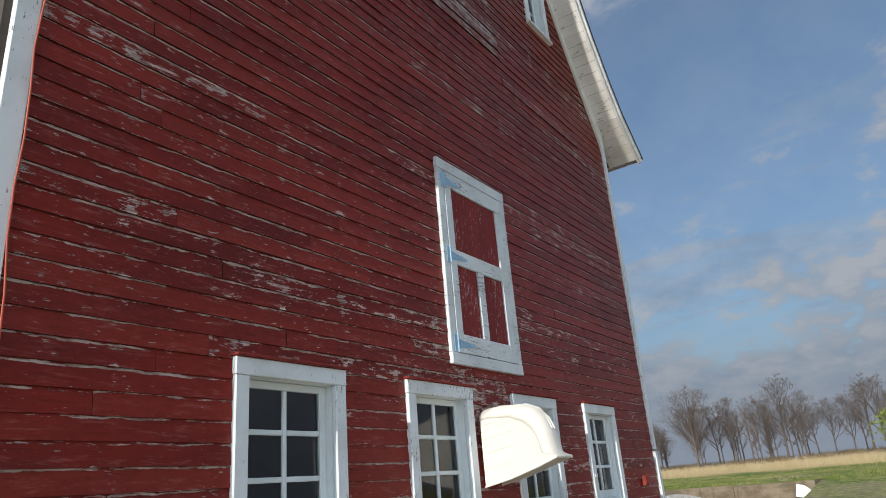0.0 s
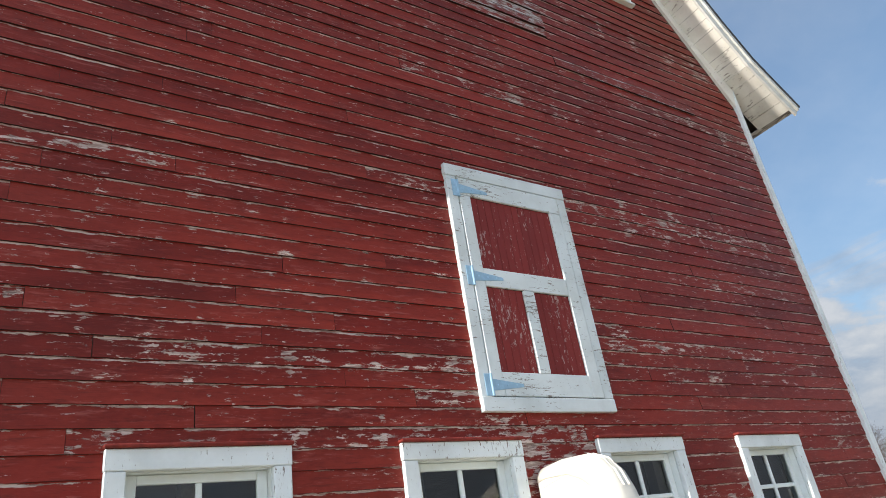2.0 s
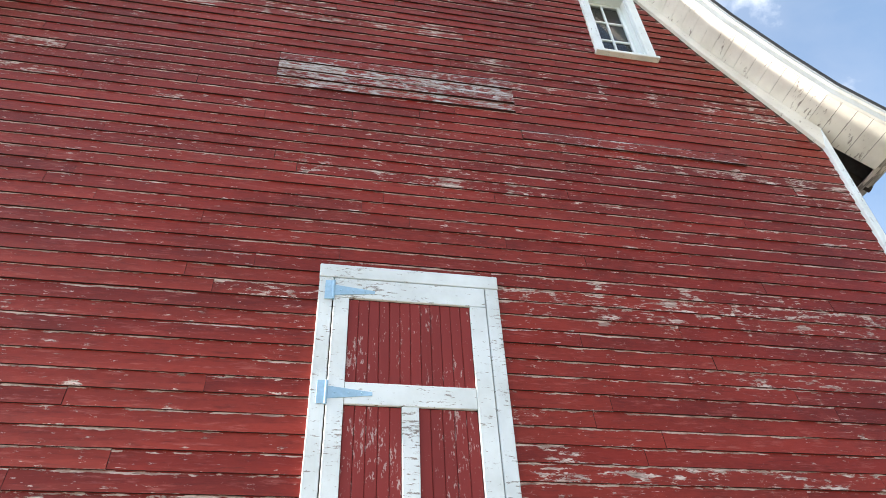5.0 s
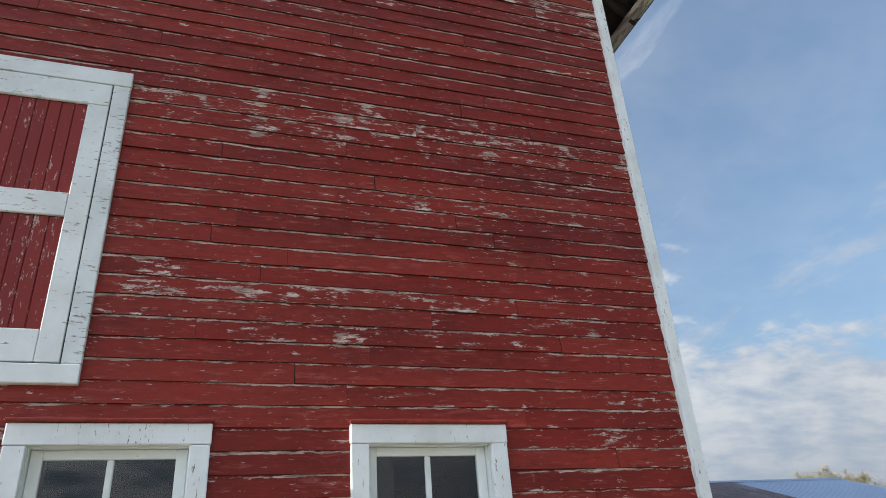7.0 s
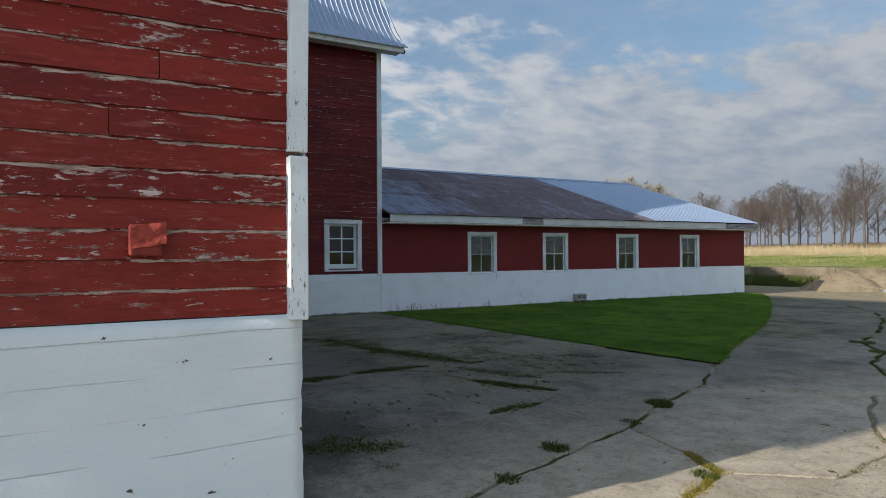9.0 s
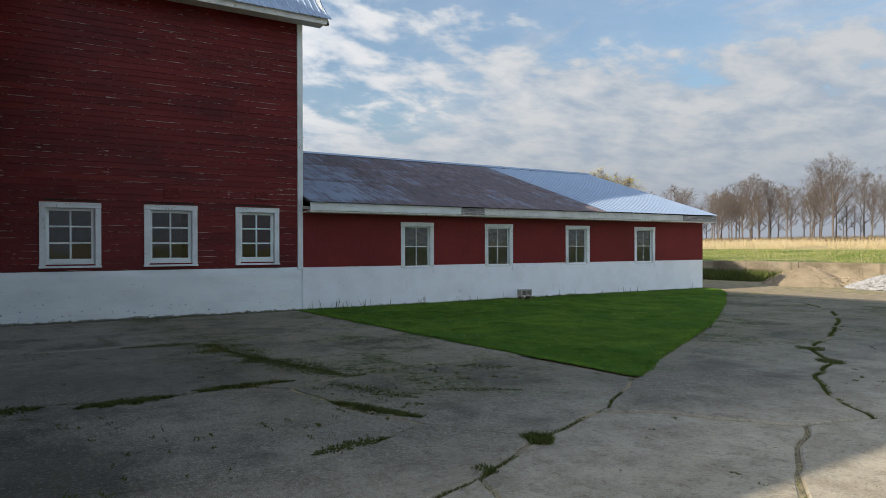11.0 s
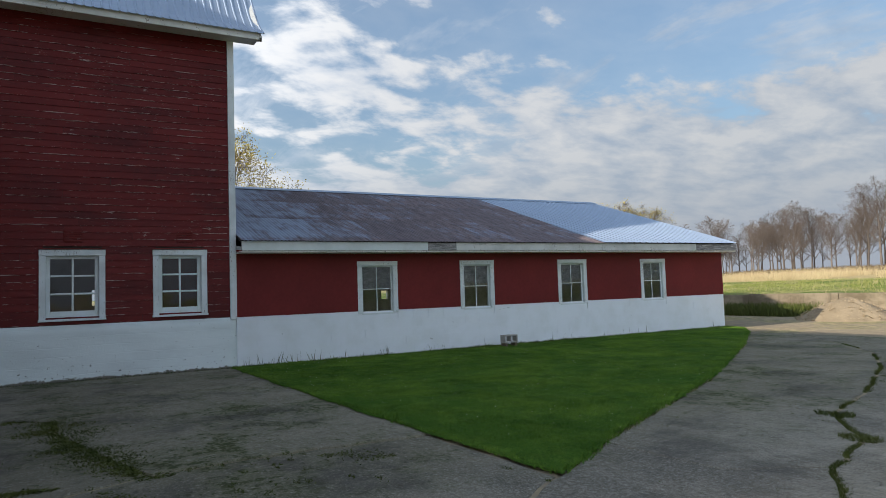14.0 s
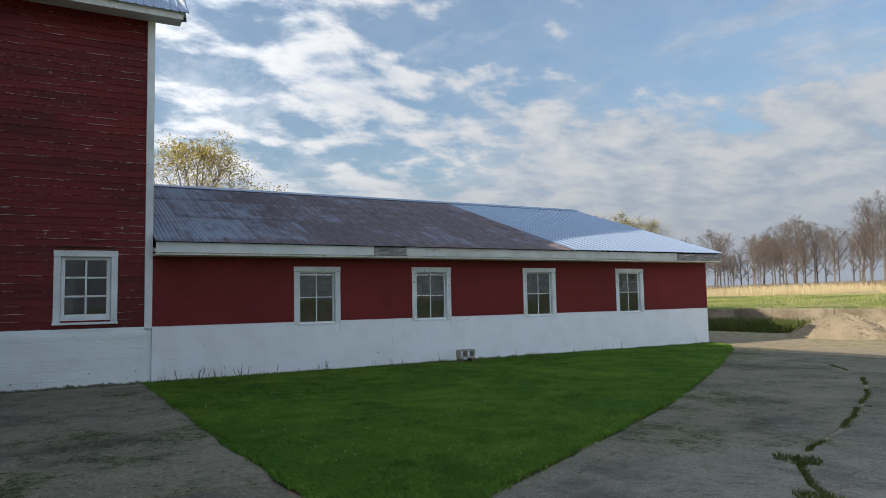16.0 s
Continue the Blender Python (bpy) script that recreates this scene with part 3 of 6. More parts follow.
def turf():
    m = Nodes("turf_under_the_blades")
    a = m.noise(m.pos(45, 45, 45), 1.0, 4.0, 0.7)
    b = m.noise(m.pos(1.6, 1.6, 1.6), 1.0, 5.0, 0.6)
    col = m.mix(m.step(a, 0.35, 0.65), (0.022, 0.064, 0.008), (0.080, 0.165, 0.018))
    col = m.mix(m.math("MULTIPLY", m.step(b, 0.5, 0.7), 0.4), col, (0.085, 0.120, 0.016))
    return m.done(col, 0.95, 0.0, a, 0.02, 1.0, 0.05)


M_LAWN_BASE = turf()
M_MOSS = grass_blades("yellow_green_moss", (0.13, 0.115, 0.02), (0.27, 0.215, 0.04))
M_WEED = grass_blades("crack_weeds", (0.036, 0.056, 0.012), (0.108, 0.118, 0.030))
M_STRAW = grass_blades("dry_tall_grass", (0.33, 0.26, 0.14), (0.55, 0.45, 0.27), 0.8)
M_BRUSH = grass_blades("brown_undergrowth", (0.09, 0.065, 0.04), (0.20, 0.15, 0.085), 0.9)

# ---- building helpers ----
rng = random.Random(7)


def as_mesh(name, verts, faces, material=None, smooth=False):
    me = bpy.data.meshes.new(name)
    me.from_pydata([tuple(v) for v in verts], [], faces)
    me.update()
    if smooth:
        me.polygons.foreach_set("use_smooth", [True] * len(me.polygons))
    if material:
        me.materials.append(material)
    return me


def attach(name, me, parent=None, label=""):
    ob = new(name, me)
    if parent:
        ob.parent = parent
    if label:
        ob["label"] = label
    return ob


def part(name, bm, material, parent, label="", smooth=False):
    """Links a bmesh as one mesh object under a thing or a part."""
    me = bpy.data.meshes.new(name)
    bm.to_mesh(me)
    bm.free()
    me.materials.append(material)
    if smooth:
        me.polygons.foreach_set("use_smooth", [True] * len(me.polygons))
    return attach(name, me, parent, label)


def thing(name, label, category, at=(0, 0, 0), group="", kind=""):
    ob = new(name)
    ob.location = at
    ob.empty_display_size = 0.2
    return tagged(ob, label, category, group, kind)


def bm_box(x0, x1, y0, y1, z0, z1, bevel=0.004, bm=None):
    """A box with slightly worn edges."""
    own = bmesh.new()
    bmesh.ops.create_cube(own, size=1.0)
    for v in own.verts:
        v.co = Vector(((x0 + x1) / 2 + v.co.x * (x1 - x0), (y0 + y1) / 2 + v.co.y * (y1 - y0), (z0 + z1) / 2 + v.co.z * (z1 - z0)))
    if bevel:
        bmesh.ops.bevel(own, geom=list(own.edges), offset=min(bevel, 0.3 * min(x1 - x0, y1 - y0, z1 - z0)), segments=1, affect="EDGES")
    if bm is None:
        return own
    tmp = bpy.data.meshes.new("tmp")
    own.to_mesh(tmp)
    own.free()
    bm.from_mesh(tmp)
    bpy.data.meshes.remove(tmp)
    return bm


class Soup:
    """Vertices and faces that gather into one mesh."""

    def __init__(self):
        self.v, self.f = [], []

    def add(self, verts, faces):
        k = len(self.v)
        self.v.extend(verts)
        self.f.extend([tuple(i + k for i in f) for f in faces])

    def box(self, x0, x1, y0, y1, z0, z1):
        v = [(x, y, z) for x in (x0, x1) for y in (y0, y1) for z in (z0, z1)]
        self.add(v, [(0, 1, 3, 2), (4, 6, 7, 5), (0, 4, 5, 1), (2, 3, 7, 6), (0, 2, 6, 4), (1, 5, 7, 3)])

    def tube(self, pts, radii, sides=5):
        n = len(pts)
        ring = []
        for i, p in enumerate(pts):
            d = (pts[min(i + 1, n - 1)] - pts[max(i - 1, 0)]).normalized()
            a = d.orthogonal().normalized()
            b = d.cross(a)
            ring.extend([p + (a * math.cos(2 * math.pi * k / sides) + b * math.sin(2 * math.pi * k / sides)) * radii[i] for k in range(sides)])
        faces = [(i * sides + k, i * sides + (k + 1) % sides, (i + 1) * sides + (k + 1) % sides, (i + 1) * sides + k) for i in range(n - 1) for k in range(sides)]
        self.add(ring, faces)

    def mesh(self, name, material, smooth=False):
        return as_mesh(name, self.v, self.f, material, smooth)


def lerp_line(pts, z):
    """The first coordinate of a line (a, z) at height z; z rises along it."""
    for (a0, z0), (a1, z1) in zip(pts, pts[1:]):
        if z <= z1:
            return a0 + (a1 - a0) * (z - z0) / (z1 - z0)
    return pts[-1][0]


def shifted(pts, d):
    """A line in a plane, moved sideways by d (to the left of its way)."""
    out = []
    for i, p in enumerate(pts):
        q0, q1 = pts[max(i - 1, 0)], pts[min(i + 1, len(pts) - 1)]
        t = Vector((q1[0] - q0[0], q1[1] - q0[1])).normalized()
        out.append((p[0] - t.y * d, p[1] + t.x * d))
    return out


def resampled(pts, step):
    out = [Vector(pts[0])]
    for a, b in zip(pts, pts[1:]):
        a, b = Vector(a), Vector(b)
        n = max(1, round((b - a).length / step))
        out.extend([a.lerp(b, (i + 1) / n) for i in range(n)])
    return out


def spans(yl, yr, holes, z0, z1):
    """The stretches of yl..yr that no hole takes up between z0 and z1."""
    out = [(yl, yr)]
    for hy0, hy1, hz0, hz1 in holes:
        if hz1 <= z0 + 0.004 or hz0 >= z1 - 0.004:
            continue
        nxt = []
        for a, b in out:
            if hy1 <= a or hy0 >= b:
                nxt.append((a, b))
            else:
                if hy0 - a > 0.01:
                    nxt.append((a, hy0))
                if b - hy1 > 0.01:
                    nxt.append((hy1, b))
        out = nxt
    return out


def plate(name, outline, holes, x0, x1, material, parent, label=""):
    """A wall of even thickness with real openings; outline and holes in the y-z plane."""
    bm = bmesh.new()
    edges = []
    for loop in [outline] + [[(a, c), (b, c), (b, d), (a, d)] for a, b, c, d in holes]:
        vs = [bm.verts.new((x0, y, z)) for y, z in loop]
        edges += [bm.edges.new((vs[i], vs[(i + 1) % len(vs)])) for i in range(len(vs))]
    bmesh.ops.triangle_fill(bm, use_beauty=True, edges=edges)
    out = bmesh.ops.extrude_face_region(bm, geom=list(bm.faces))
    for v in out["geom"]:
        if isinstance(v, bmesh.types.BMVert):
            v.co.x = x1
    bmesh.ops.recalc_face_normals(bm, faces=bm.faces)
    return part(name, bm, material, parent, label)


def board_meshes(material, count=6):
    """Clapboards one metre long, wedge-shaped, with slightly uneven lower edges."""
    out = []
    for k in range(count):
        v, f = [], []
        for i in range(6):
            y = i / 5
            wob, bow = rng.uniform(-0.0022, 0.0022), rng.uniform(-0.0015, 0.0025)
            v += [(-0.003, y, wob), (0.0150 + bow, y, wob), (0.002 + bow * 0.3, y, PITCH + 0.003), (-0.003, y, PITCH + 0.003)]
        for i in range(5):
            a = i * 4
            for c in range(4):
                d = (c + 1) % 4
                f.append((a + c, a + 4 + c, a + 4 + d, a + d))
        f += [(0, 1, 2, 3), (23, 22, 21, 20)]
        me = as_mesh("board", v, f, material)
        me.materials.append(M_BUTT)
        # undersides coloured dark for the lap shadows, ends for the dark joints
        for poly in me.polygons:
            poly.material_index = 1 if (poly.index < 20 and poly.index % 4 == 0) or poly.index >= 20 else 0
        out.append(me)
    return out


def clad(wall, x, ends, holes, z0, z1, meshes, special=None, cut=None, stuff_above=99.0):
    """Courses of clapboards on a wall that faces +x; each board is a piece of the wall."""
    rest = Soup()
    n = int((z1 - z0) / PITCH + 0.5)
    for i in range(n):
        z = z0 + i * PITCH
        yl, yr = ends(z + PITCH)
        if yr - yl < 0.1:
            break
        for a, b in spans(yl, yr, holes, z, z + PITCH):
            y = a
            first = True
            while y < b - 0.02:
                length = rng.choice((1.83, 2.44, 2.44, 3.05, 3.66)) * (rng.uniform(0.2, 1.0) if first else 1.0)
                first = False
                if cut:
                    length = cut(i, y, length)
                e = min(b, y + length)
                if b - e < 0.35:
                    e = b
                if z < stuff_above:
                    me = rng.choice(meshes)
                    if special:
                        me = special(i, y, e) or me
                    ob = attach("board", me, wall)
                    gap = rng.choice((0.0015, 0.002, 0.003, 0.006))
                    ob.location = (x + rng.uniform(-0.0015, 0.0015), y + gap / 2, z)
                    ob.scale = (1, e - y - gap, 1)
                    ob.rotation_euler = (rng.uniform(-1, 1) * 0.0012 / max(1.0, e - y), 0, 0)
                    if special and me not in meshes:
                        ob.rotation_euler = (rng.uniform(-0.010, 0.004), rng.uniform(-0.04, 0.01), rng.uniform(-0.007, 0.0))
                        ob.location.x += 0.006
                else:
                    vs = [(x - 0.003, y, z), (x + 0.020, y, z), (x + 0.004, y, z + PITCH), (x - 0.003, y, z + PITCH)]
                    rest.add(vs + [(p[0], e - 0.003, p[2]) for p in vs], [(0, 1, 2, 3), (7, 6, 5, 4), (0, 4, 5, 1), (1, 5, 6, 2), (2, 6, 7, 3), (3, 7, 4, 0)])
                y = e
    if rest.v:
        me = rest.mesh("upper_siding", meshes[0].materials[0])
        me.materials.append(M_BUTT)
        # same painted lap shadows and dark ends on the upper courses
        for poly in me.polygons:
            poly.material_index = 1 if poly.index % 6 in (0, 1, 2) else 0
        ob = attach("upper_siding", me, wall)
        ob["kind"] = "stuff"


def sash_window(parent, x, y0, y1, z0, z1, cols, rows, label, casing=0.108, head=0.115, depth=0.06, rail=0.10, stile=0.068, bar=0.036, sill=True, trim=None, cap=True, proud=0.045, glass=None, low_glass=None):
    """A wooden window in a wall that faces +x: casing boards, sill, sash and separate panes."""
    trim = trim or M_WHITE
    oy0, oy1, oz0, oz1 = y0 + casing, y1 - casing, z0 + (0.04 if sill else 0.0), z1 - head
    win = plate("window", [(oy0 - 0.02, oz0 - 0.03), (oy1 + 0.02, oz0 - 0.03), (oy1 + 0.02, oz1 + 0.02), (oy0 - 0.02, oz1 + 0.02)], [(oy0 + 0.004, oy1 - 0.004, oz0 + 0.006, oz1 - 0.004)], x - 0.16, x - 0.002, M_WHITE_CLEAN, parent, label)
    part("casing_board", bm_box(x, x + proud, y0, oy0, z0, z1 - head - 0.002, 0.005), trim, win)
    part("casing_board", bm_box(x, x + proud, oy1, y1, z0, z1 - head - 0.002, 0.005), trim, win)
    part("head_board", bm_box(x, x + proud + 0.003, y0 - 0.004, y1 + 0.004, z1 - head, z1, 0.005), trim, win)
    if cap:
        part("drip_cap", bm_box(x, x + proud + 0.028, y0 - 0.012, y1 + 0.012, z1 + 0.002, z1 + 0.022, 0.006), M_CAP, win, "thin red drip cap")
    if sill:
        part("sill", bm_box(x - 0.02, x + proud + 0.035, y0 - 0.012, y1 + 0.012, z0 - 0.042, z0 - 0.001, 0.006), trim, win)
    sx = x - depth
    gy0, gy1, gz0, gz1 = oy0 + stile, oy1 - stile, oz0 + rail, oz1 - stile * 0.85
    bm = bmesh.new()
    bm_box(sx - 0.035, sx, oy0 + 0.006, gy0, oz0 + 0.008, oz1 - 0.006, 0.004, bm)
    bm_box(sx - 0.035, sx, gy1, oy1 - 0.006, oz0 + 0.008, oz1 - 0.006, 0.004, bm)
    bm_box(sx - 0.035, sx - 0.001, gy0, gy1, oz0 + 0.008, gz0, 0.004, bm)
    bm_box(sx - 0.035, sx - 0.001, gy0, gy1, gz1, oz1 - 0.006, 0.004, bm)
    pw, ph = (gy1 - gy0 - bar * (cols - 1)) / cols, (gz1 - gz0 - bar * (rows - 1)) / rows
    for c in range(1, cols):
        ya = gy0 + c * pw + (c - 1) * bar
        bm_box(sx - 0.033, sx - 0.002, ya, ya + bar, gz0, gz1, 0.007, bm)
    for r in range(1, rows):
        za = gz0 + r * ph + (r - 1) * bar
        for c in range(cols):
            ya = gy0 + c * (pw + bar)
            bm_box(sx - 0.032, sx - 0.004, ya, ya + pw, za, za + bar, 0.007, bm)
    part("sash", bm, M_WHITE_CLEAN, win)
    for c in range(cols):
        for r in range(rows):
            ya, za = gy0 + c * (pw + bar), gz0 + r * (ph + bar)
            t = [rng.uniform(-0.0012, 0.0012) for _ in range(4)]
            xs = sx - 0.020
            pane = attach("pane", as_mesh("pane", [(xs + t[0], ya, za), (xs + t[1], ya + pw, za), (xs + t[2], ya + pw, za + ph), (xs + t[3], ya, za + ph)], [(0, 1, 2, 3)], (low_glass if low_glass and r == 0 else glass) or M_GLASS), win)
            pane.visible_shadow = False
    return win, (oy0, oy1, oz0, oz1)


# ---- the front barn ----
MID = -4.64
RAKE = [(-0.018, 1.0), (-0.014, 3.0), (0.056, 7.16), (-0.2, 7.57), (-0.5, 8.03), (-0.98, 8.78), (-1.56, 9.84), (-2.42, 11.42), (MID, 12.42)]


def gable_ends(z):
    yr = lerp_line(RAKE, z)
    return (max(-9.17, 2 * MID - yr) if z < 7.2 else 2 * MID - yr, yr)


barn = thing("barn", "large old barn with peeling red clapboards and white trim", "barn")
GABLE_WINDOWS = [(-7.75, -6.74), (-5.98, -4.98), (-4.20, -3.19), (-2.40, -1.40)]
W0, W1 = 1.36, 2.55
UPPER_WINDOWS = [(-7.69, -6.92), (-2.36, -1.59)]
U0, U1 = 8.45, 9.93
holes = [(a + 0.09, b - 0.09, W0 + 0.01, W1 - 0.09) for a, b in GABLE_WINDOWS] + [(a + 0.09, b - 0.09, U0 + 0.03, U1 - 0.09) for a, b in UPPER_WINDOWS]
gable_line = [(0.04, 1.2), (0.08, 7.3)] + [(y + 0.05, z + 0.06) for y, z in RAKE[3:-1]] + [(MID, 12.50)]
gable_line += [(2 * MID - y, z) for y, z in gable_line[-2::-1]]
wall_gable = plate("wall", gable_line, holes, -0.14, -0.004, M_DARK_WOOD, barn, "gable wall of peeling red clapboards")
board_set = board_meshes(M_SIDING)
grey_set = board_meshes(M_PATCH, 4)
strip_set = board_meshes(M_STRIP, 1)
casings = [(a + 0.06, b - 0.06, W0 + 0.02, W1 - 0.05) for a, b in GABLE_WINDOWS] + [(a + 0.06, b - 0.06, U0 + 0.02, U1 - 0.06) for a, b in UPPER_WINDOWS] + [(-5.21, -3.965, 2.82, 4.885)]
grey_from = round((7.13 - FOOT) / PITCH)


strip_course = round((6.79 - FOOT) / PITCH)


def grey_boards(i, a, b):
    if grey_from <= i < grey_from + 4 and abs(a + 5.86) < 0.06:
        return grey_set[i % 4]
    if i == strip_course and abs(a + 3.45) < 0.06:
        return strip_set[0]
    return None


def joints(i, y, length):
    marks = {strip_course: (-3.45, -1.05)}.get(i, ())
    if grey_from <= i < grey_from + 4:
        marks = (-5.86, -3.48)
    for m in marks:
        if y < m - 0.05:
            return m - y if m - y < length + 0.4 else length
        if abs(y - m) <= 0.05 and m == marks[0]:
            return marks[1] - marks[0]
    return length


clad(wall_gable, 0.0, gable_ends, casings, FOOT, 12.4, board_set, grey_boards, joints, 7.75)

# side walls of the front barn
for side, y, sgn in (("sun side", -9.28, -1), ("yard side", 0.045, 1)):
    s = Soup()
    s.box(-26.0, -0.01, min(y, y - sgn * 0.12), max(y, y - sgn * 0.12), 1.2, 7.6)
    w = attach("wall", s.mesh("wall", M_DARK_WOOD), barn, "long side wall of red clapboards")
    s = Soup()
    for i in range(int(6.35 / PITCH)):
        z = FOOT + i * PITCH
        x = -26.0 if sgn < 0 else -12.85
        while x < -0.012:
            e = min(-0.01, x + rng.choice((3.05, 3.66, 4.27)))
            q = [(y - sgn * 0.003, z), (y + sgn * 0.020, z), (y + sgn * 0.004, z + PITCH), (y - sgn * 0.003, z + PITCH)]
            vs = [(x, a, b) for a, b in q] + [(e - 0.003, a, b) for a, b in q]
            s.add(vs, [(0, 1, 2, 3), (7, 6, 5, 4), (0, 4, 5, 1), (1, 5, 6, 2), (2, 6, 7, 3), (3, 7, 4, 0)])
            x = e
    attach("boards", s.mesh("boards", M_SIDING_X), w)["kind"] = "stuff"

# foundation with a rough, hand-formed face
def rough_slab(name, x0, x1, y0, y1, z0, z1, seg, amp, material, parent, label):
    bm = bmesh.new()
    bmesh.ops.create_cube(bm, size=1.0)
    for v in bm.verts:
        v.co = Vector(((x0 + x1) / 2 + v.co.x * (x1 - x0), (y0 + y1) / 2 + v.co.y * (y1 - y0), (z0 + z1) / 2 + v.co.z * (z1 - z0)))
    for axis, size in ((0, x1 - x0), (1, y1 - y0), (2, z1 - z0)):
        n = int(size / seg)
        for k in range(1, n):
            p, no = Vector(((x0 + x1) / 2, (y0 + y1) / 2, (z0 + z1) / 2)), Vector((0, 0, 0))
            p[axis] = (x0, y0, z0)[axis] + size * k / n
            no[axis] = 1
            bmesh.ops.bisect_plane(bm, geom=list(bm.verts) + list(bm.edges) + list(bm.faces), plane_co=p, plane_no=no)
    bm.normal_update()
    for v in bm.verts:
        if v.co.z < z1 - 0.01:
            n = noise.noise(v.co * 2.3) * 0.3 + noise.noise(v.co * 9.0) * 0.35 + noise.noise(v.co * 21.0) * 0.2
            if abs(v.normal.x) > 0.3 and abs(v.normal.y) > 0.3:
                n = n * 3.0 - 1.2 * abs(noise.noise(v.co * 13.0))
            v.co += v.normal * n * amp
    return part(name, bm, material, parent, label, True)


rough_slab("foundation", -0.30, 0.012, -9.30, 0.05, -0.1, 1.218, 0.06, 0.007, M_FOUND, barn, "whitewashed concrete foundation with chips")
rough_slab("foundation", -12.84, -0.302, -0.25, 0.05, -0.1, 1.215, 0.30, 0.010, M_FOUND, barn, "whitewashed concrete foundation")
s = Soup()
s.box(-26.0, -0.302, -9.30, -9.0, -0.1, 1.215)
attach("foundation", s.mesh("foundation", M_FOUND), barn)

# corner boards, two lengths each
def leaning_board(x0, x1, low, high):
    """An upright board; low and high: inner y, outer y and z of its ends (inner and outer tops may differ)."""
    (a, b, z), (c, zc, d, zd) = low, high
    bm = bmesh.new()
    v = [bm.verts.new(p) for x in (x0, x1) for p in ((x, a, z), (x, b, z), (x, d, zd), (x, c, zc))]
    for f in ((3, 2, 1, 0), (4, 5, 6, 7), (0, 1, 5, 4), (1, 2, 6, 5), (2, 3, 7, 6), (3, 0, 4, 7)):
        bm.faces.new([v[k] for k in f])
    bmesh.ops.recalc_face_normals(bm, faces=bm.faces)
    bmesh.ops.bevel(bm, geom=bm.edges[:], offset=0.005, segments=1, affect="EDGES")
    return bm


part("corner_board", bm_box(-0.004, 0.054, -0.026, 0.068, 1.19, 1.975, 0.006), M_WHITE, barn)
part("corner_board", leaning_board(-0.004, 0.048, (-0.026, 0.068, 1.992), (0.048, 7.155, 0.142, 7.495)), M_WHITE, barn)
part("corner_board", leaning_board(-0.12, -0.006, (0.046, 0.067, 1.19), (0.118, 7.2, 0.139, 7.2)), M_WHITE, barn)
for z0, z1, w in ((1.19, 1.975, 0.006), (1.992, 7.50, 0.0)):
    part("corner_board", bm_box(-0.004, 0.048 + w, -9.30, -9.17, z0, z1, 0.006), M_WHITE, barn)
part("corner_board", bm_box(-0.12, -0.006, -9.302, -9.28, 1.19, 7.2, 0.005), M_WHITE, barn)

for a, b in GABLE_WINDOWS:
    sash_window(barn, 0.0, a, b, W0, W1, 2, 3, "six-pane white sash window with flaking casing")
for a, b in UPPER_WINDOWS:
    sash_window(barn, 0.0, a, b, U0, U1, 2, 3, "small six-pane loft window with deep white casing", 0.115, 0.13, 0.10, 0.07, 0.05, 0.03, cap=False)

part("rust_stain", bm_box(0.02, 0.050, -0.035, 0.03, 1.977, 1.990, 0.002), M_IRON, barn, "rusty nail plate in the corner-board joint")
part("cleat", bm_box(0.046, 0.058, -2.385, -2.31, 1.66, 1.70, 0.003), M_WHITE, barn)

# hay door: casing, framed leaf and tongue-and-groove planks
DY0, DY1, DZ0, DZ1 = -5.27, -3.905, 2.76, 4.945
hay = part("hay_door", bm_box(-0.003, 0.012, DY0 + 0.09, DY1 - 0.09, DZ0 + 0.1, DZ1 - 0.1, 0), M_DARK_WOOD, barn, "closed red hay door framed in crackled white boards")
for n, a, b, c, d, pr in (("casing_board", DY0, DY0 + 0.103, DZ0 + 0.112, DZ1 - 0.122, 0.046), ("casing_board", DY1 - 0.103, DY1, DZ0 + 0.112, DZ1 - 0.122, 0.046),
                          ("head_board", DY0 - 0.004, DY1 + 0.004, DZ1 - 0.12, DZ1, 0.050), ("sill_board", DY0, DY1, DZ0, DZ0 + 0.11, 0.052)):
    part(n, bm_box(0.0, pr, a, b, c, d, 0.005), M_WHITE_DOOR, hay)
LY0, LY1, LZ0, LZ1 = DY0 + 0.112, DY1 - 0.110, DZ0 + 0.118, DZ1 - 0.128
SL, SR = -5.045, -4.14
for n, a, b, c, d in (("stile", LY0, SL, LZ0, 4.64), ("stile", SR, LY1, LZ0, 4.64), ("rail", LY0, LY1, 4.643, LZ1), ("rail", SL + 0.002, SR - 0.002, 3.79, 3.95), ("rail", SL + 0.002, SR - 0.002, LZ0, 3.065), ("mullion", -4.66, -4.545, 3.068, 3.787)):
    part(n, bm_box(0.024, 0.050, a, b, c, d, 0.004), M_WHITE_DOOR, hay)
for a, b, c, d, k in ((SL, SR, 3.95, 4.643, 12), (SL, -4.66, 3.065, 3.79, 5), (-4.545, SR, 3.065, 3.79, 5)):
    for i in range(k):
        w = (b - a) / k
        part("plank", bm_box(0.012, 0.030 + rng.uniform(-0.001, 0.001), a + i * w + 0.001, a + (i + 1) * w - 0.001, c + 0.002, d - 0.002, 0.005), M_RED_BOARD, hay)
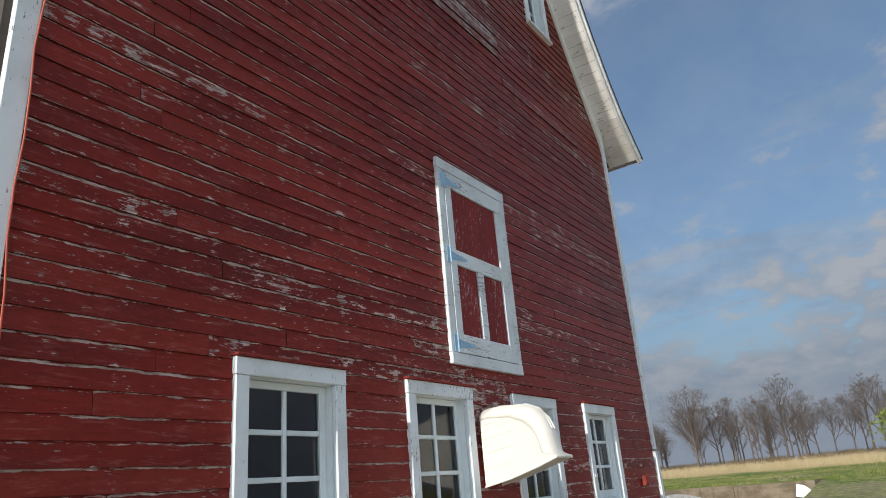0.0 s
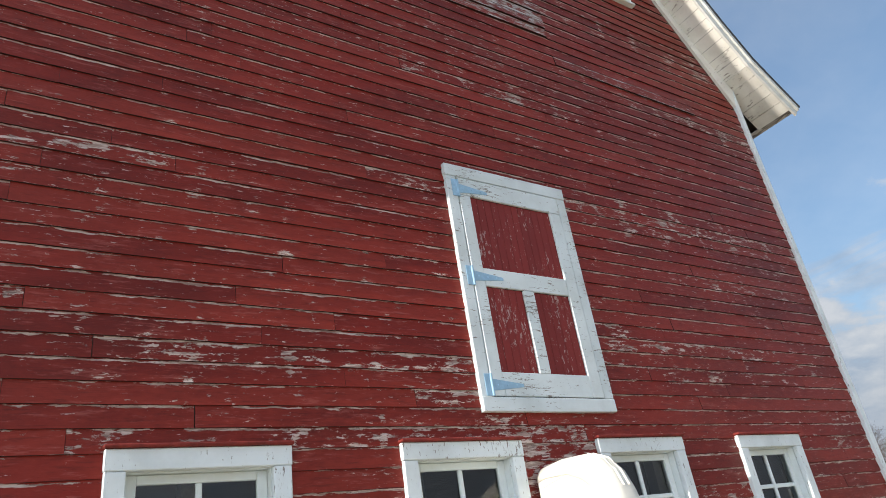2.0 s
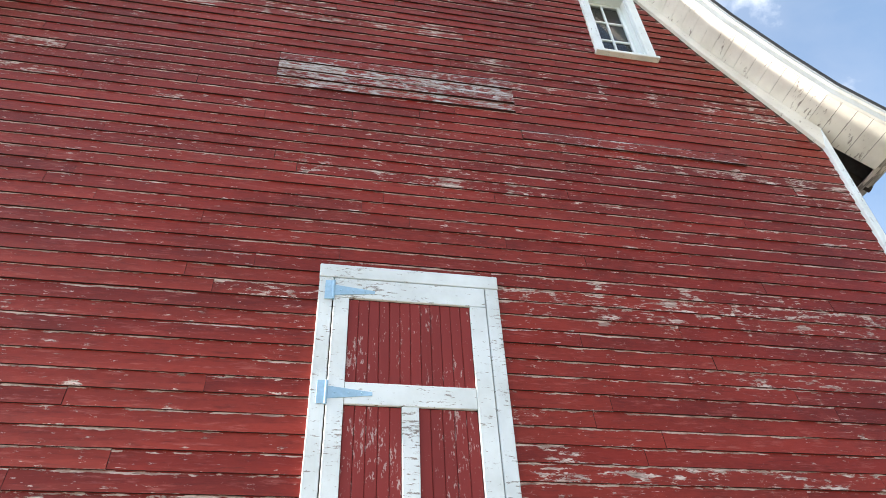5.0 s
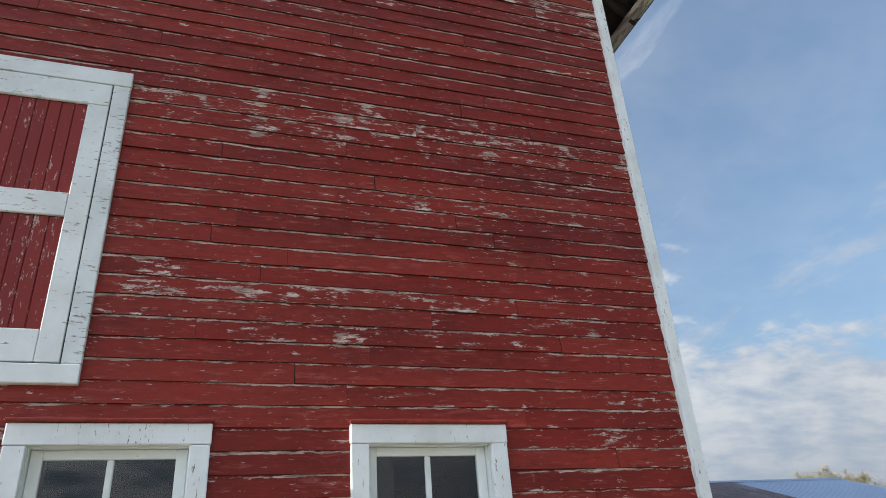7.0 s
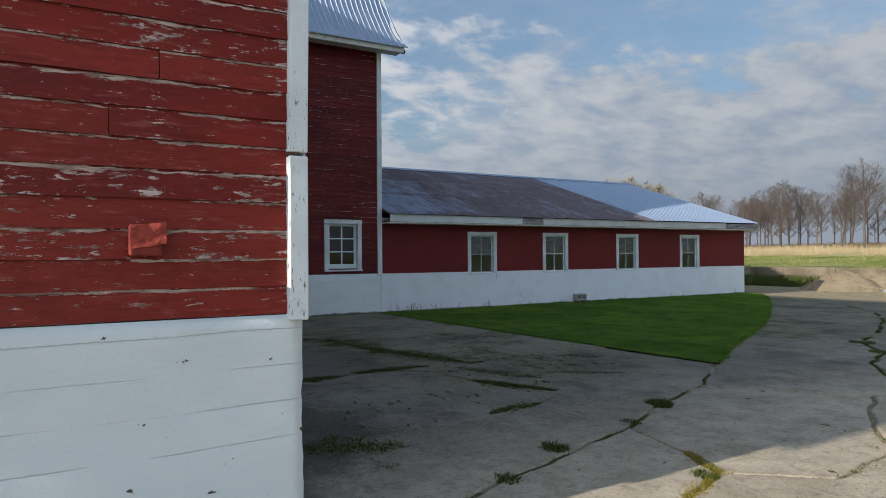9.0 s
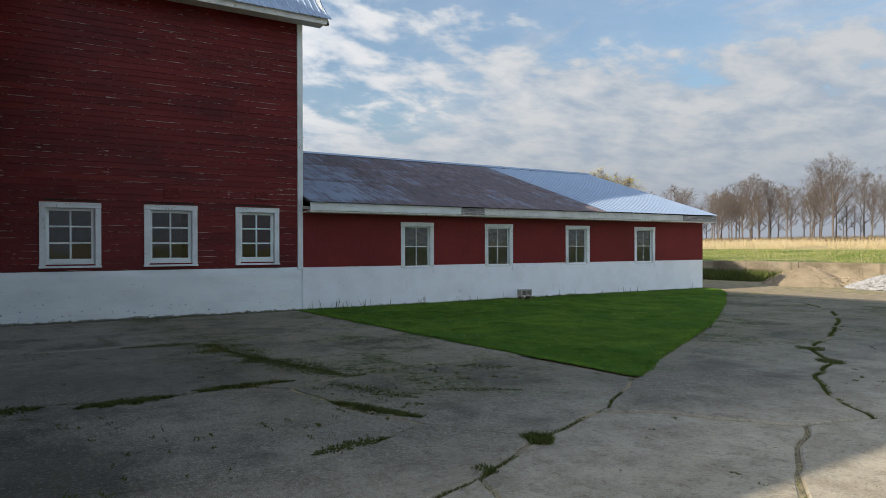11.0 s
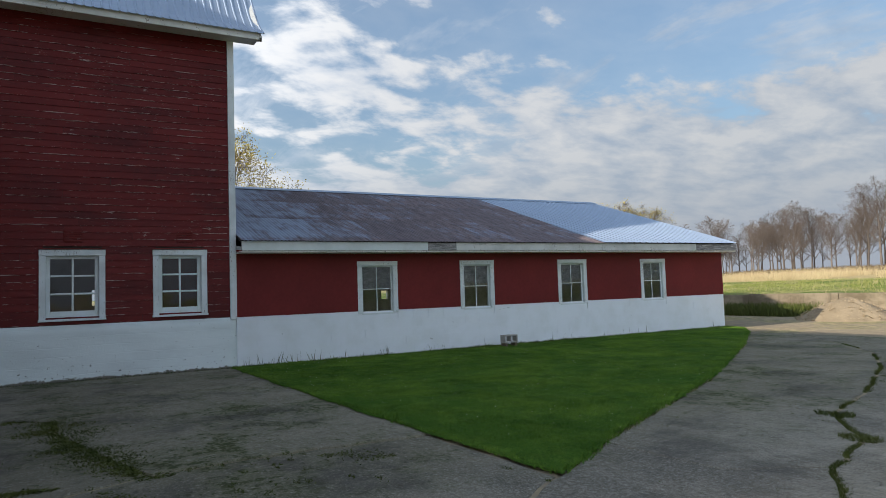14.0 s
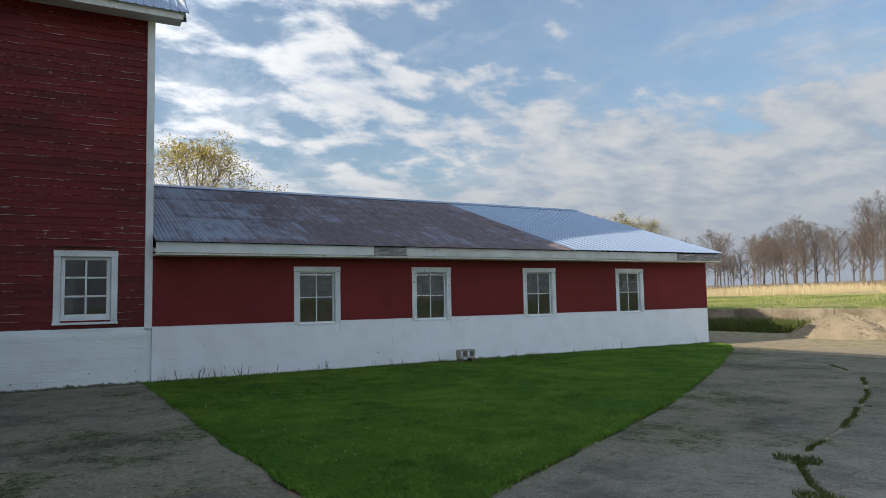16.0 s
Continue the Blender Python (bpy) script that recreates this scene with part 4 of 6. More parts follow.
for z in (4.70, 3.865, 2.96):
    bm = bmesh.new()
    bm_box(0.050, 0.056, DY0 + 0.045, DY0 + 0.106, z - 0.085, z + 0.085, 0.002, bm)
    vs = [bm.verts.new(p) for p in ((0.0505, LY0 + 0.006, z - 0.045), (0.0505, LY0 + 0.30, z - 0.012), (0.0505, LY0 + 0.30, z + 0.012), (0.0505, LY0 + 0.006, z + 0.045), (0.056, LY0 + 0.006, z - 0.045), (0.056, LY0 + 0.30, z - 0.012), (0.056, LY0 + 0.30, z + 0.012), (0.056, LY0 + 0.006, z + 0.045))]
    for f in ((4, 5, 6, 7), (0, 1, 5, 4), (1, 2, 6, 5), (2, 3, 7, 6), (3, 0, 4, 7), (3, 2, 1, 0)):
        bm.faces.new([vs[i] for i in f])
    bmesh.ops.create_cone(bm, cap_ends=True, segments=10, radius1=0.011, radius2=0.011, depth=0.17, matrix=Matrix.Translation((0.056, DY0 + 0.107, z)))
    for k in range(3):
        bmesh.ops.create_uvsphere(bm, u_segments=6, v_segments=4, radius=0.007, matrix=Matrix.Translation((0.057, LY0 + 0.05 + 0.09 * k, z)))
    part("strap_hinge", bm, M_HINGE, hay, "pale blue painted strap hinge")

# roof of the front barn, flared at the eaves
half_in = [(0.72, 6.85), (0.40, 7.12), (-0.06, 7.52), (-0.5, 8.08), (-0.98, 8.78), (-1.56, 9.84), (-2.42, 11.42), (MID, 12.42)]
OVER = 0.43


def mirrored(pts):
    return [(2 * MID - y, z) for y, z in pts]


def strip_along(curve_a, curve_b, x0, x1, name, material, parent, label=""):
    """A board of even thickness that follows a roof's slope, between two lines in the y-z plane."""
    s = Soup()
    n = len(curve_a)
    for i in range(n):
        (ya, za), (yb, zb) = curve_a[i], curve_b[i]
        s.v.extend([(x0, ya, za), (x1, ya, za), (x1, yb, zb), (x0, yb, zb)])
    for i in range(n - 1):
        k = i * 4
        for c in range(4):
            d = (c + 1) % 4
            s.f.append((k + c, k + d, k + 4 + d, k + 4 + c))
    s.f.append((3, 2, 1, 0))
    s.f.append(tuple((n - 1) * 4 + c for c in range(4)))
    return attach(name, s.mesh(name, material), parent, label)


roof = None
for flip in (False, True):
    fix = mirrored if flip else (lambda p: list(p))
    deck_a, deck_b = fix(shifted(half_in, -0.31)), fix(shifted(half_in, -0.37))
    half = strip_along(deck_a, deck_b, -26.0, OVER + 0.035, "roof", M_SHINGLE, barn, "dark shingled gambrel roof with flared eaves")
    strip_along(fix(shifted(half_in, -0.135)), fix(shifted(half_in, -0.305)), OVER - 0.03, OVER, "rake_fascia", M_FASCIA, half, "white rake fascia")
    strip_along(fix(shifted(half_in, -0.25)), fix(shifted(half_in, -0.309)), OVER + 0.001, OVER + 0.030, "crown_moulding", M_FASCIA, half)
    outer = shifted(half_in, -0.13)
    inner = [(0.050, 7.158), (-0.10, 7.405), (-0.5, 8.03)] + half_in[4:]
    strip_along(fix(inner), fix([(0.145, 7.497)] + [tuple(p) for p in outer[2:]]), 0.0, 0.040, "frieze_board", M_SOFFIT, half, "white frieze board under the rake")
    # soffit boards across the overhang, each one a piece
    line = resampled(shifted(half_in, -0.135), 0.02)[6:]
    dist, k = 0.0, 0
    start = line[0]
    for p, q in zip(line, line[1:]):
        dist += (q - p).length
        if dist > 0.165:
            t = (q - start).normalized()
            n = Vector((-t.y, t.x)) * -0.018
            a, b = start + t * 0.003, q - t * 0.002
            quad = [a, b, b + n, a + n]
            x_in = 0.0 if (a.x <= 0.05) else -0.10
            vs = [(x, *fix([(v.x, v.y)])[0]) for x in (x_in, OVER - 0.032) for v in quad]
            me = as_mesh("soffit_board", vs, [(0, 1, 2, 3), (7, 6, 5, 4), (0, 4, 5, 1), (1, 5, 6, 2), (2, 6, 7, 3), (3, 7, 4, 0)], M_SOFFIT)
            attach("soffit_board", me, half)
            start, dist = q, 0.0
            k += 1
    # eave fascia and rafters along the side
    ends = [shifted(half_in, d)[0] for d in (-0.15, -0.22, -0.30)]
    back = resampled(shifted(half_in, -0.15), 0.02)[6]
    rows = [(back.x, back.y), ((back.x + ends[1][0]) / 2 + 0.02, (back.y + ends[1][1]) / 2 - 0.012), tuple(ends[2])]
    for (ya, za), (yb, zb) in zip(rows, rows[1:]):
        strip_along(fix([(ya, za + 0.004), (yb - 0.006, zb - 0.004)]), fix([(ya, za + 0.026), (yb - 0.006, zb + 0.018)]), -26.0, OVER - 0.034, "eave_board", M_WEATHERED, half, "bare grey-brown eave board")
    for j in range(12):
        xr = -0.35 - 0.61 * j
        strip_along(fix(shifted(half_in[:3], -0.17)), fix(shifted(half_in[:3], -0.30)), xr - 0.045, xr, "rafter_tail", M_DARK_WOOD, half)

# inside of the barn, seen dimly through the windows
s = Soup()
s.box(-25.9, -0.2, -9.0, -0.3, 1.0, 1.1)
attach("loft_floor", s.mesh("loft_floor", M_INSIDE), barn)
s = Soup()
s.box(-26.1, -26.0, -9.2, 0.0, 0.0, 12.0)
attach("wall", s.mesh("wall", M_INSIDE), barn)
s = Soup()
s.box(-25.9, -0.2, -9.1, -0.2, 3.0, 3.1)
attach("loft_floor", s.mesh("loft_floor", M_DARK_WOOD), barn)
for x, y in ((-1.6, -1.9), (-2.4, -4.6), (-1.3, -7.1)):
    part("post", bm_box(x, x + 0.14, y, y + 0.14, 1.1, 3.0, 0.004), M_INSIDE_PALE, barn)

# things on the gable wall
hood = thing("vent_hood", "glossy white moulded hood fixed to the barn wall", "hood", (0.047, -4.60, 1.64))
hood.scale = (0.95, 1.0, 1.0)
PROFILE = [(0.0, 0.0), (0.30, 0.055), (0.60, 0.135), (0.80, 0.195), (0.80, 0.215), (0.755, 0.25), (0.74, 0.35), (0.715, 0.45), (0.665, 0.56), (0.58, 0.65), (0.44, 0.705), (0.20, 0.72), (0.0, 0.705)]


def hood_shell(y0, y1, rnd):
    """The hood's skin: its profile swept from side to side, with rounded shoulders, closed at the sides."""
    v, f, n = [], [], len(PROFILE)
    angles = (0.0, 0.35, 0.7, 1.05, 1.4, 1.571)
    stations = [(y0 + rnd * (1 - math.cos(a)), math.sin(a)) for a in angles] + [(y1 - rnd * (1 - math.cos(a)), math.sin(a)) for a in angles[::-1]]
    for y, d in stations:
        k = rnd * (1 - d)
        for i, (px, pz) in enumerate(PROFILE):
            up = max(0.0, min(1.0, (pz - 0.25) / 0.4))
            v.append((max(0.0, px - k * (0.9 if i > 4 and px > 0.05 else 0.0)), y, pz - k * 0.9 * up))
    for j in range(len(stations) - 1):
        for i in range(3, n - 1):
            a = j * n + i
            f.append((a, a + 1, a + n + 1, a + n))
    return v, f, stations


v, f, stations = hood_shell(-0.30, 0.0, 0.12)
n = len(PROFILE)
shell = attach("shell", as_mesh("shell", v, f, M_PLASTIC, True), hood)
shell.modifiers.new("thick", "SOLIDIFY").thickness = 0.006
for j, y in ((0, -0.30), (len(stations) - 1, 0.0)):
    edge = [Vector(v[j * n + i]) for i in range(n)]
    bm = bmesh.new()
    out = [bm.verts.new((p.x, y, p.z)) for p in edge]
    back = [bm.verts.new((p.x, y + (0.012 if j == 0 else -0.012), p.z)) for p in edge]
    bm.faces.new(out)
    bm.faces.new(back[::-1])
    for i in range(n):
        bm.faces.new((out[i], back[i], back[(i + 1) % n], out[(i + 1) % n]))
    bmesh.ops.recalc_face_normals(bm, faces=bm.faces)
    part("side_panel", bm, M_PLASTIC, hood)
for z in (0.18, 0.31, 0.44, 0.57):
    rib = part("rib", bm_box(0.03, 0.36, -0.304, -0.296, -0.003, 0.003, 0.001), M_PLASTIC, hood)
    rib.location, rib.rotation_euler = (0, 0, z - 0.02), (0, radians(-9), 0)
for y in (-0.16, -0.11):
    s = Soup()
    s.tube([Vector((px - 0.008 + 0.012, y, pz + 0.004)) for px, pz in PROFILE[7:11]], [0.010] * 4, 6)
    attach("rib", s.mesh("rib", M_PLASTIC, True), hood)
s = Soup()
s.tube([Vector((0.80, -0.30, 0.2)), Vector((0.81, -0.15, 0.205)), Vector((0.80, 0.0, 0.2))], [0.014] * 3, 8)
s.tube([Vector((0.0, -0.305, 0.0)), Vector((0.30, -0.307, 0.055)), Vector((0.60, -0.307, 0.135)), Vector((0.80, -0.30, 0.2))], [0.009] * 4, 6)
attach("rim", s.mesh("rim", M_PLASTIC, True), hood, "rolled rim")
lab = part("sticker", bm_box(0.742, 0.747, -0.20, -0.10, 0.38, 0.47, 0), M_LABEL, hood, "small printed sticker")
lab.rotation_euler = (0, radians(-17), 0)
lab.location = (0.125, 0, -0.20)
for k in range(3):
    bar = part("print_bar", bm_box(0.7475, 0.7485, -0.19, -0.14 + 0.012 * k, 0.395 + 0.025 * k, 0.405 + 0.025 * k, 0), M_INK, lab)

box_thing = thing("junction_box", "small faded red junction box with a bent cover", "junction box", (0.016, -0.65, 1.50))
part("body", bm_box(0.0, 0.058, -0.068, 0.060, 0.0, 0.135, 0.007), M_BOX, box_thing)
v, f = [], []
for i in range(7):
    for j in range(6):
        a, b = i / 6, j / 5
        crumple = 0.010 * noise.noise(Vector((a * 3.1, b * 2.7, 5.0))) + 0.016 * max(0.0, a - 0.55) + 0.012 * max(0.0, 0.3 - b)
        v.append((crumple, -0.066 + 0.140 * a + 0.004 * noise.noise(Vector((b * 5, 1, a))), 0.030 + 0.095 * b + 0.022 * a + 0.006 * noise.noise(Vector((a * 5, 2, b)))))
for i in range(6):
    for j in range(5):
        k = i * 6 + j
        f.append((k, k + 6, k + 7, k + 1))
cov = attach("cover", as_mesh("cover", v, f, M_BOX), box_thing, "crumpled cover flap")
cov.location = (0.064, 0.0, 0.0)
cov.modifiers.new("thick", "SOLIDIFY").thickness = 0.005

cable = thing("cable", "thin orange cable hanging loosely along the corner board", "cable", (0.05, -9.162, 1.3))
s = Soup()
pts = [Vector((0.012 + 0.012 * math.sin(k * 0.9), 0.018 * math.sin(k * 0.55) + 0.010 * math.sin(k * 1.7), 0.28 * k)) for k in range(22)]
s.tube(pts, [0.006] * len(pts), 6)
attach("wire", s.mesh("wire", M_CABLE, True), cable)

# ---- the rear barn ----
WX, WY = -12.87, 6.60
rear = thing("rear_barn", "tall rear barn with dark red clapboards and a metal roof", "barn")
R_PROFILE = [(-12.33, 6.88), (-12.62, 7.10), (-12.95, 7.45), (-13.40, 8.05), (-13.88, 8.85), (-14.46, 9.92), (-15.35, 11.55), (-17.5, 12.6), (-19.3, 13.3)]
R_WINDOWS = [(1.21, 2.30), (3.11, 4.19), (5.02, 6.03)]
r_holes = [(a + 0.09, b - 0.09, 1.16, 2.34) for a, b in R_WINDOWS]
rear_wall = plate("wall", [(0.06, 1.03), (WY - 0.01, 1.03), (WY - 0.01, 7.0), (0.06, 7.0)], r_holes, WX - 0.15, WX - 0.004, M_DARK_WOOD, rear, "dark red clapboard wall with some flaked paint")
clad(rear_wall, WX, lambda z: (0.07, WY - 0.12), [(a + 0.06, b - 0.06, 1.18, 2.37) for a, b in R_WINDOWS], 1.045, 6.9, board_meshes(M_SIDING_FAR))
for a, b in R_WINDOWS:
    sash_window(rear, WX, a, b, 1.15, 2.425, 2, 3, "white-cased six-pane barn window")
for y in (1.55, 3.5, 5.45):
    v = part("louvre", bm_box(WX + 0.004, WX + 0.022, y, y + 0.32, 2.56, 2.80, 0.003), M_SIDING_FAR, rear, "small dark red louvred vent")
    for k in range(5):
        part("slat", bm_box(WX + 0.022, WX + 0.034, y + 0.02, y + 0.30, 2.575 + 0.044 * k, 2.60 + 0.044 * k, 0.003), M_SIDING_FAR, v)
for z0, z1 in ((1.0, 6.86),):
    part("corner_board", bm_box(WX - 0.004, WX + 0.045, WY - 0.12, WY + 0.012, z0, z1, 0.005), M_WHITE, rear)
    part("corner_board", bm_box(WX - 0.13, WX - 0.006, WY - 0.01, WY + 0.012, z0, z1, 0.005), M_WHITE, rear)
rough_slab("foundation", WX - 0.3, WX + 0.012, 0.06, WY + 0.002, -0.1, 1.035, 0.16, 0.010, M_FOUND_REAR, rear, "whitewashed concrete foundation, chipped at the foot")
def end_gable(name, outline, y0, y1, material, parent, label):
    """An end wall that faces +y; outline in the x-z plane."""
    m = len(outline)
    v = [(x, y, z) for y in (y0, y1) for x, z in outline]
    f = [tuple(range(m)), tuple(range(2 * m - 1, m - 1, -1))] + [(i, (i + 1) % m, m + (i + 1) % m, m + i) for i in range(m)]
    return attach(name, as_mesh(name, v, f, material), parent, label)


rim = [(x - 0.22, z - 0.12) for x, z in R_PROFILE[3:]]
rim = [(-12.9, 1.0), (-12.9, 7.2)] + rim
end_gable("wall", rim + [(-38.6 - x, z) for x, z in rim[-2::-1]], WY - 0.14, WY - 0.02, M_RED, rear, "plain red gable wall")
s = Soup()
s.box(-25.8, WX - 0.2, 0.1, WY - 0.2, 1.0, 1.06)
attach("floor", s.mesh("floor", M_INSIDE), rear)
s = Soup()
s.box(-25.8, WX - 0.2, 0.1, WY - 0.2, 3.1, 3.2)
attach("loft_floor", s.mesh("loft_floor", M_DARK_WOOD), rear)
plate("wall", [(-9.0, 0.0), (6.6, 0.0), (6.6, 7.0), (-9.0, 7.0)], [(4.4, 4.85, 1.3, 1.85)], -25.9, -25.75, M_INSIDE_PALE, rear, "far wall with daylit openings")
part("post", bm_box(-14.3, -14.1, 5.2, 5.35, 1.06, 3.1, 0.004), M_INSIDE_PALE, rear)


def ribbed(profile, y0, y1, pitch, rise, name, material, parent, label):
    """Ribbed sheet that runs up a roof's slope: ribs along the slope, side by side along y."""
    s = Soup()
    cross = []
    y = y0
    while y < y1 - 0.001:
        cross += [(y, 0.0), (y + pitch * 0.70, 0.0), (y + pitch * 0.78, rise), (y + pitch * 0.92, rise)]
        y += pitch
    cross.append((min(y, y1), 0.0))
    rows = [shifted(profile, -h) for h in (0.0, rise)]
    n = len(profile)
    for yy, h in cross:
        r = rows[1] if h > 0 else rows[0]
        s.v.extend([(p[0], yy, p[1]) for p in r])
    for j in range(len(cross) - 1):
        for i in range(n - 1):
            a = j * n + i
            s.f.append((a, a + 1, a + n + 1, a + n))
    return attach(name, s.mesh(name, material), parent, label)


ribbed(R_PROFILE, -8.0, WY + 0.52, 0.15, 0.015, "roof", M_METAL, rear, "ribbed galvanised metal roof, flared at the eave").modifiers.new("thick", "SOLIDIFY").thickness = 0.008
ribbed([(-38.6 - x, z) for x, z in R_PROFILE], -8.0, WY + 0.52, 0.60, -0.03, "roof", M_METAL, rear, "ribbed metal roof")
part("eave_fascia", bm_box(-12.42, -12.385, -8.0, WY + 0.45, 6.76, 6.925, 0.004), M_FASCIA, rear, "white eave fascia")
part("soffit", bm_box(WX + 0.03, -12.43, 0.05, WY + 0.45, 6.80, 6.83, 0.003), M_FASCIA, rear)
for x0, z0, x1, z1 in ((-12.42, 6.78, -13.42, 7.98), (-13.42, 7.98, -15.35, 11.42), (-15.35, 11.42, -19.3, 13.18)):
    s = Soup()
    s.tube([Vector((x0, WY + 0.46, z0)), Vector((x1, WY + 0.46, z1))], [0.07, 0.07], 4)
    attach("rake_fascia", s.mesh("rake_fascia", M_FASCIA), rear)

# ---- the low block shed ----
shed = thing("shed", "long low block shed, red above and white below", "shed")
SY0, SY1 = WY + 0.014, 21.61
L_WINDOWS = [(9.29, 10.29), (11.985, 12.985), (15.03, 16.04), (18.07, 19.08)]
LZ_0, LZ_1 = 0.975, 2.16
CH = 0.2056
l_holes = [(a + 0.10, b - 0.10, LZ_0 + 0.03, LZ_1 - 0.10) for a, b in L_WINDOWS]
shed_wall = plate("wall", [(SY0, -0.1), (SY1, -0.1), (SY1, 2.5), (SY0, 2.5)], l_holes, WX - 0.20, WX - 0.020, M_BLOCK, shed, "painted block wall, white at the foot, red above")
band = [(SY0, 1.032)]
for a, b in L_WINDOWS:
    band += [(a + 0.01, 1.032), (a + 0.01, LZ_1 - 0.01), (b - 0.01, LZ_1 - 0.01), (b - 0.01, 1.032)]
band += [(SY1, 1.032), (SY1, 2.42), (SY0, 2.42)]
plate("red_band", band, [], WX - 0.045, WX + 0.004, M_RED, shed_wall, "smooth dark red upper band")
s = Soup()
s.box(-25.0, WX - 0.045, SY1 - 0.2, SY1 - 0.002, -0.1, 2.5)
attach("wall", s.mesh("wall", M_BLOCK), shed, "white block end wall")
plate("wall", [(SY0, -0.1), (SY1, -0.1), (SY1, 2.5), (SY0, 2.5)], [(15.3, 15.62, 1.15, 1.5)], -25.2, -25.0, M_INSIDE_PALE, shed, "far block wall with a daylit opening")
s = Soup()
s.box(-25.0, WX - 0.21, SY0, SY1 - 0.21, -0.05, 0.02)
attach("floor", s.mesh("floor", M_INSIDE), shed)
end_gable("wall", [(-12.87, 2.5), (-18.8, 4.5), (-24.7, 2.5)], SY1 - 0.15, SY1 - 0.004, M_RED, shed, "red end gable")
for a, b in L_WINDOWS:
    sash_window(shed, WX, a, b, LZ_0, LZ_1, 2, 2, "four-pane white window in the block wall", 0.115, 0.105, 0.055, 0.045, 0.035, 0.022, sill=False, cap=False, proud=0.018, glass=M_GLASS_DUSTY, low_glass=M_GLASS_GRIMY)
# eave
for a, b, mat, lab in ((6.62, 10.86, M_WHITE_CLEAN, "white eave fascia"), (10.865, 11.62, M_WEATHERED, "bare grey piece of fascia"), (11.625, 16.2, M_FASCIA, "worn white fascia"), (16.205, 19.9, M_FASCIA, "worn white fascia"), (19.905, 21.72, M_WEATHERED, "bare grey fascia")):
    part("eave_fascia", bm_box(-12.40, -12.372, a, b, 2.375, 2.565 if mat is not M_WEATHERED else 2.555, 0.004), mat, shed, lab)
part("soffit", bm_box(WX + 0.006, -12.402, SY0, 21.70, 2.335, 2.372, 0.003), M_SOFFIT, shed, "cream soffit board")
EAVE, RIDGE = Vector((-12.34, 0, 2.575)), Vector((-18.8, 0, 4.64))
slope = (RIDGE - EAVE)
s_len, s_dir = slope.length, slope.normalized()
s_nor = Vector((-s_dir.z, 0, s_dir.x)) * -1
if s_nor.z < 0:
    s_nor = -s_nor
s = Soup()
for x0, x1, y0, y1 in ((EAVE, RIDGE, 6.62, 21.70),):
    vs = []
    for y in (y0, y1):
        for p, h in ((EAVE + s_dir * 0.14, -0.012), (RIDGE, -0.012), (RIDGE, -0.06), (EAVE + s_dir * 0.14, -0.06)):
            q = p + s_nor * h
            vs.append((q.x, y, q.z))
    s.add(vs, [(0, 1, 2, 3), (7, 6, 5, 4), (0, 4, 5, 1), (1, 5, 6, 2), (2, 6, 7, 3), (3, 7, 4, 0)])
roof_low = attach("roof", s.mesh("roof", M_DARK_WOOD), shed, "low metal roof, half rust-stained and half newer")
basis = Matrix(((0, s_dir.x, s_nor.x, 0), (1, 0, 0, 0), (0, s_dir.z, s_nor.z, 0), (0, 0, 0, 1)))


def sheet_mesh(width, length, waves, rise, material, ribs=False):
    v, f, rows = [], [], 4
    prof = []
    if ribs:
        for k in range(waves):
            w = width / waves
            prof += [(k * w, 0), (k * w + 0.72 * w, 0), (k * w + 0.79 * w, rise), (k * w + 0.93 * w, rise)]
        prof.append((width, 0))
    else:
        prof = [(width * k / (waves * 4), rise * (0.5 + 0.5 * math.sin(2 * math.pi * k / 4))) for k in range(waves * 4 + 1)]
    for r in range(rows + 1):
        for a, h in prof:
            v.append((a, length * r / rows, h))
    n = len(prof)
    for r in range(rows):
        for i in range(n - 1):
            a = r * n + i
            f.append((a, a + 1, a + n + 1, a + n))
    return as_mesh("roof_sheet", v, f, material, not ribs)


old_sheet = sheet_mesh(0.70, s_len / 3 + 0.08, 9, 0.014, M_METAL_OLD)
for r in range(3):
    for c in range(15):
        ob = attach("roof_sheet", old_sheet, roof_low)
        at = EAVE + s_dir * (s_len / 3 * r - (0.04 if r == 0 else 0.0)) + s_nor * (0.004 + 0.006 * r + 0.003 * (c % 2))
        ob.matrix_local = Matrix.Translation((at.x, 6.60 + 0.64 * c, at.z)) @ basis @ pose(0, 0, 0, rng.uniform(0, 0.2), 0, rng.uniform(-0.25, 0.25))
new_sheet = sheet_mesh(0.92, s_len + 0.06, 4, 0.017, M_METAL, True)
for c in range(6):
    ob = attach("roof_sheet", new_sheet, roof_low)
    at = EAVE - s_dir * 0.05 + s_nor * (0.026 + 0.003 * (c % 2))
    ob.matrix_local = Matrix.Translation((at.x, 16.20 + 0.907 * c, at.z)) @ basis
s = Soup()
for y0, y1 in ((6.62, 21.73),):
    s.add([(-18.8, y0, 4.70), (-18.5, y0, 4.60), (-18.5, y1, 4.60), (-18.8, y1, 4.70), (-19.1, y0, 4.60), (-19.1, y1, 4.60)], [(0, 1, 2, 3), (4, 0, 3, 5)])
cap = attach("ridge_cap", s.mesh("ridge_cap", M_METAL), roof_low)
cap.modifiers.new("thick", "SOLIDIFY").thickness = 0.012
s = Soup()
s.add([(-18.8, 6.62, 4.62), (-25.3, 6.62, 2.55), (-25.3, 21.7, 2.55), (-18.8, 21.7, 4.62)], [(0, 1, 2, 3)])
attach("roof", s.mesh("roof", M_METAL_OLD), shed).modifiers.new("thick", "SOLIDIFY").thickness = 0.03
s = Soup()
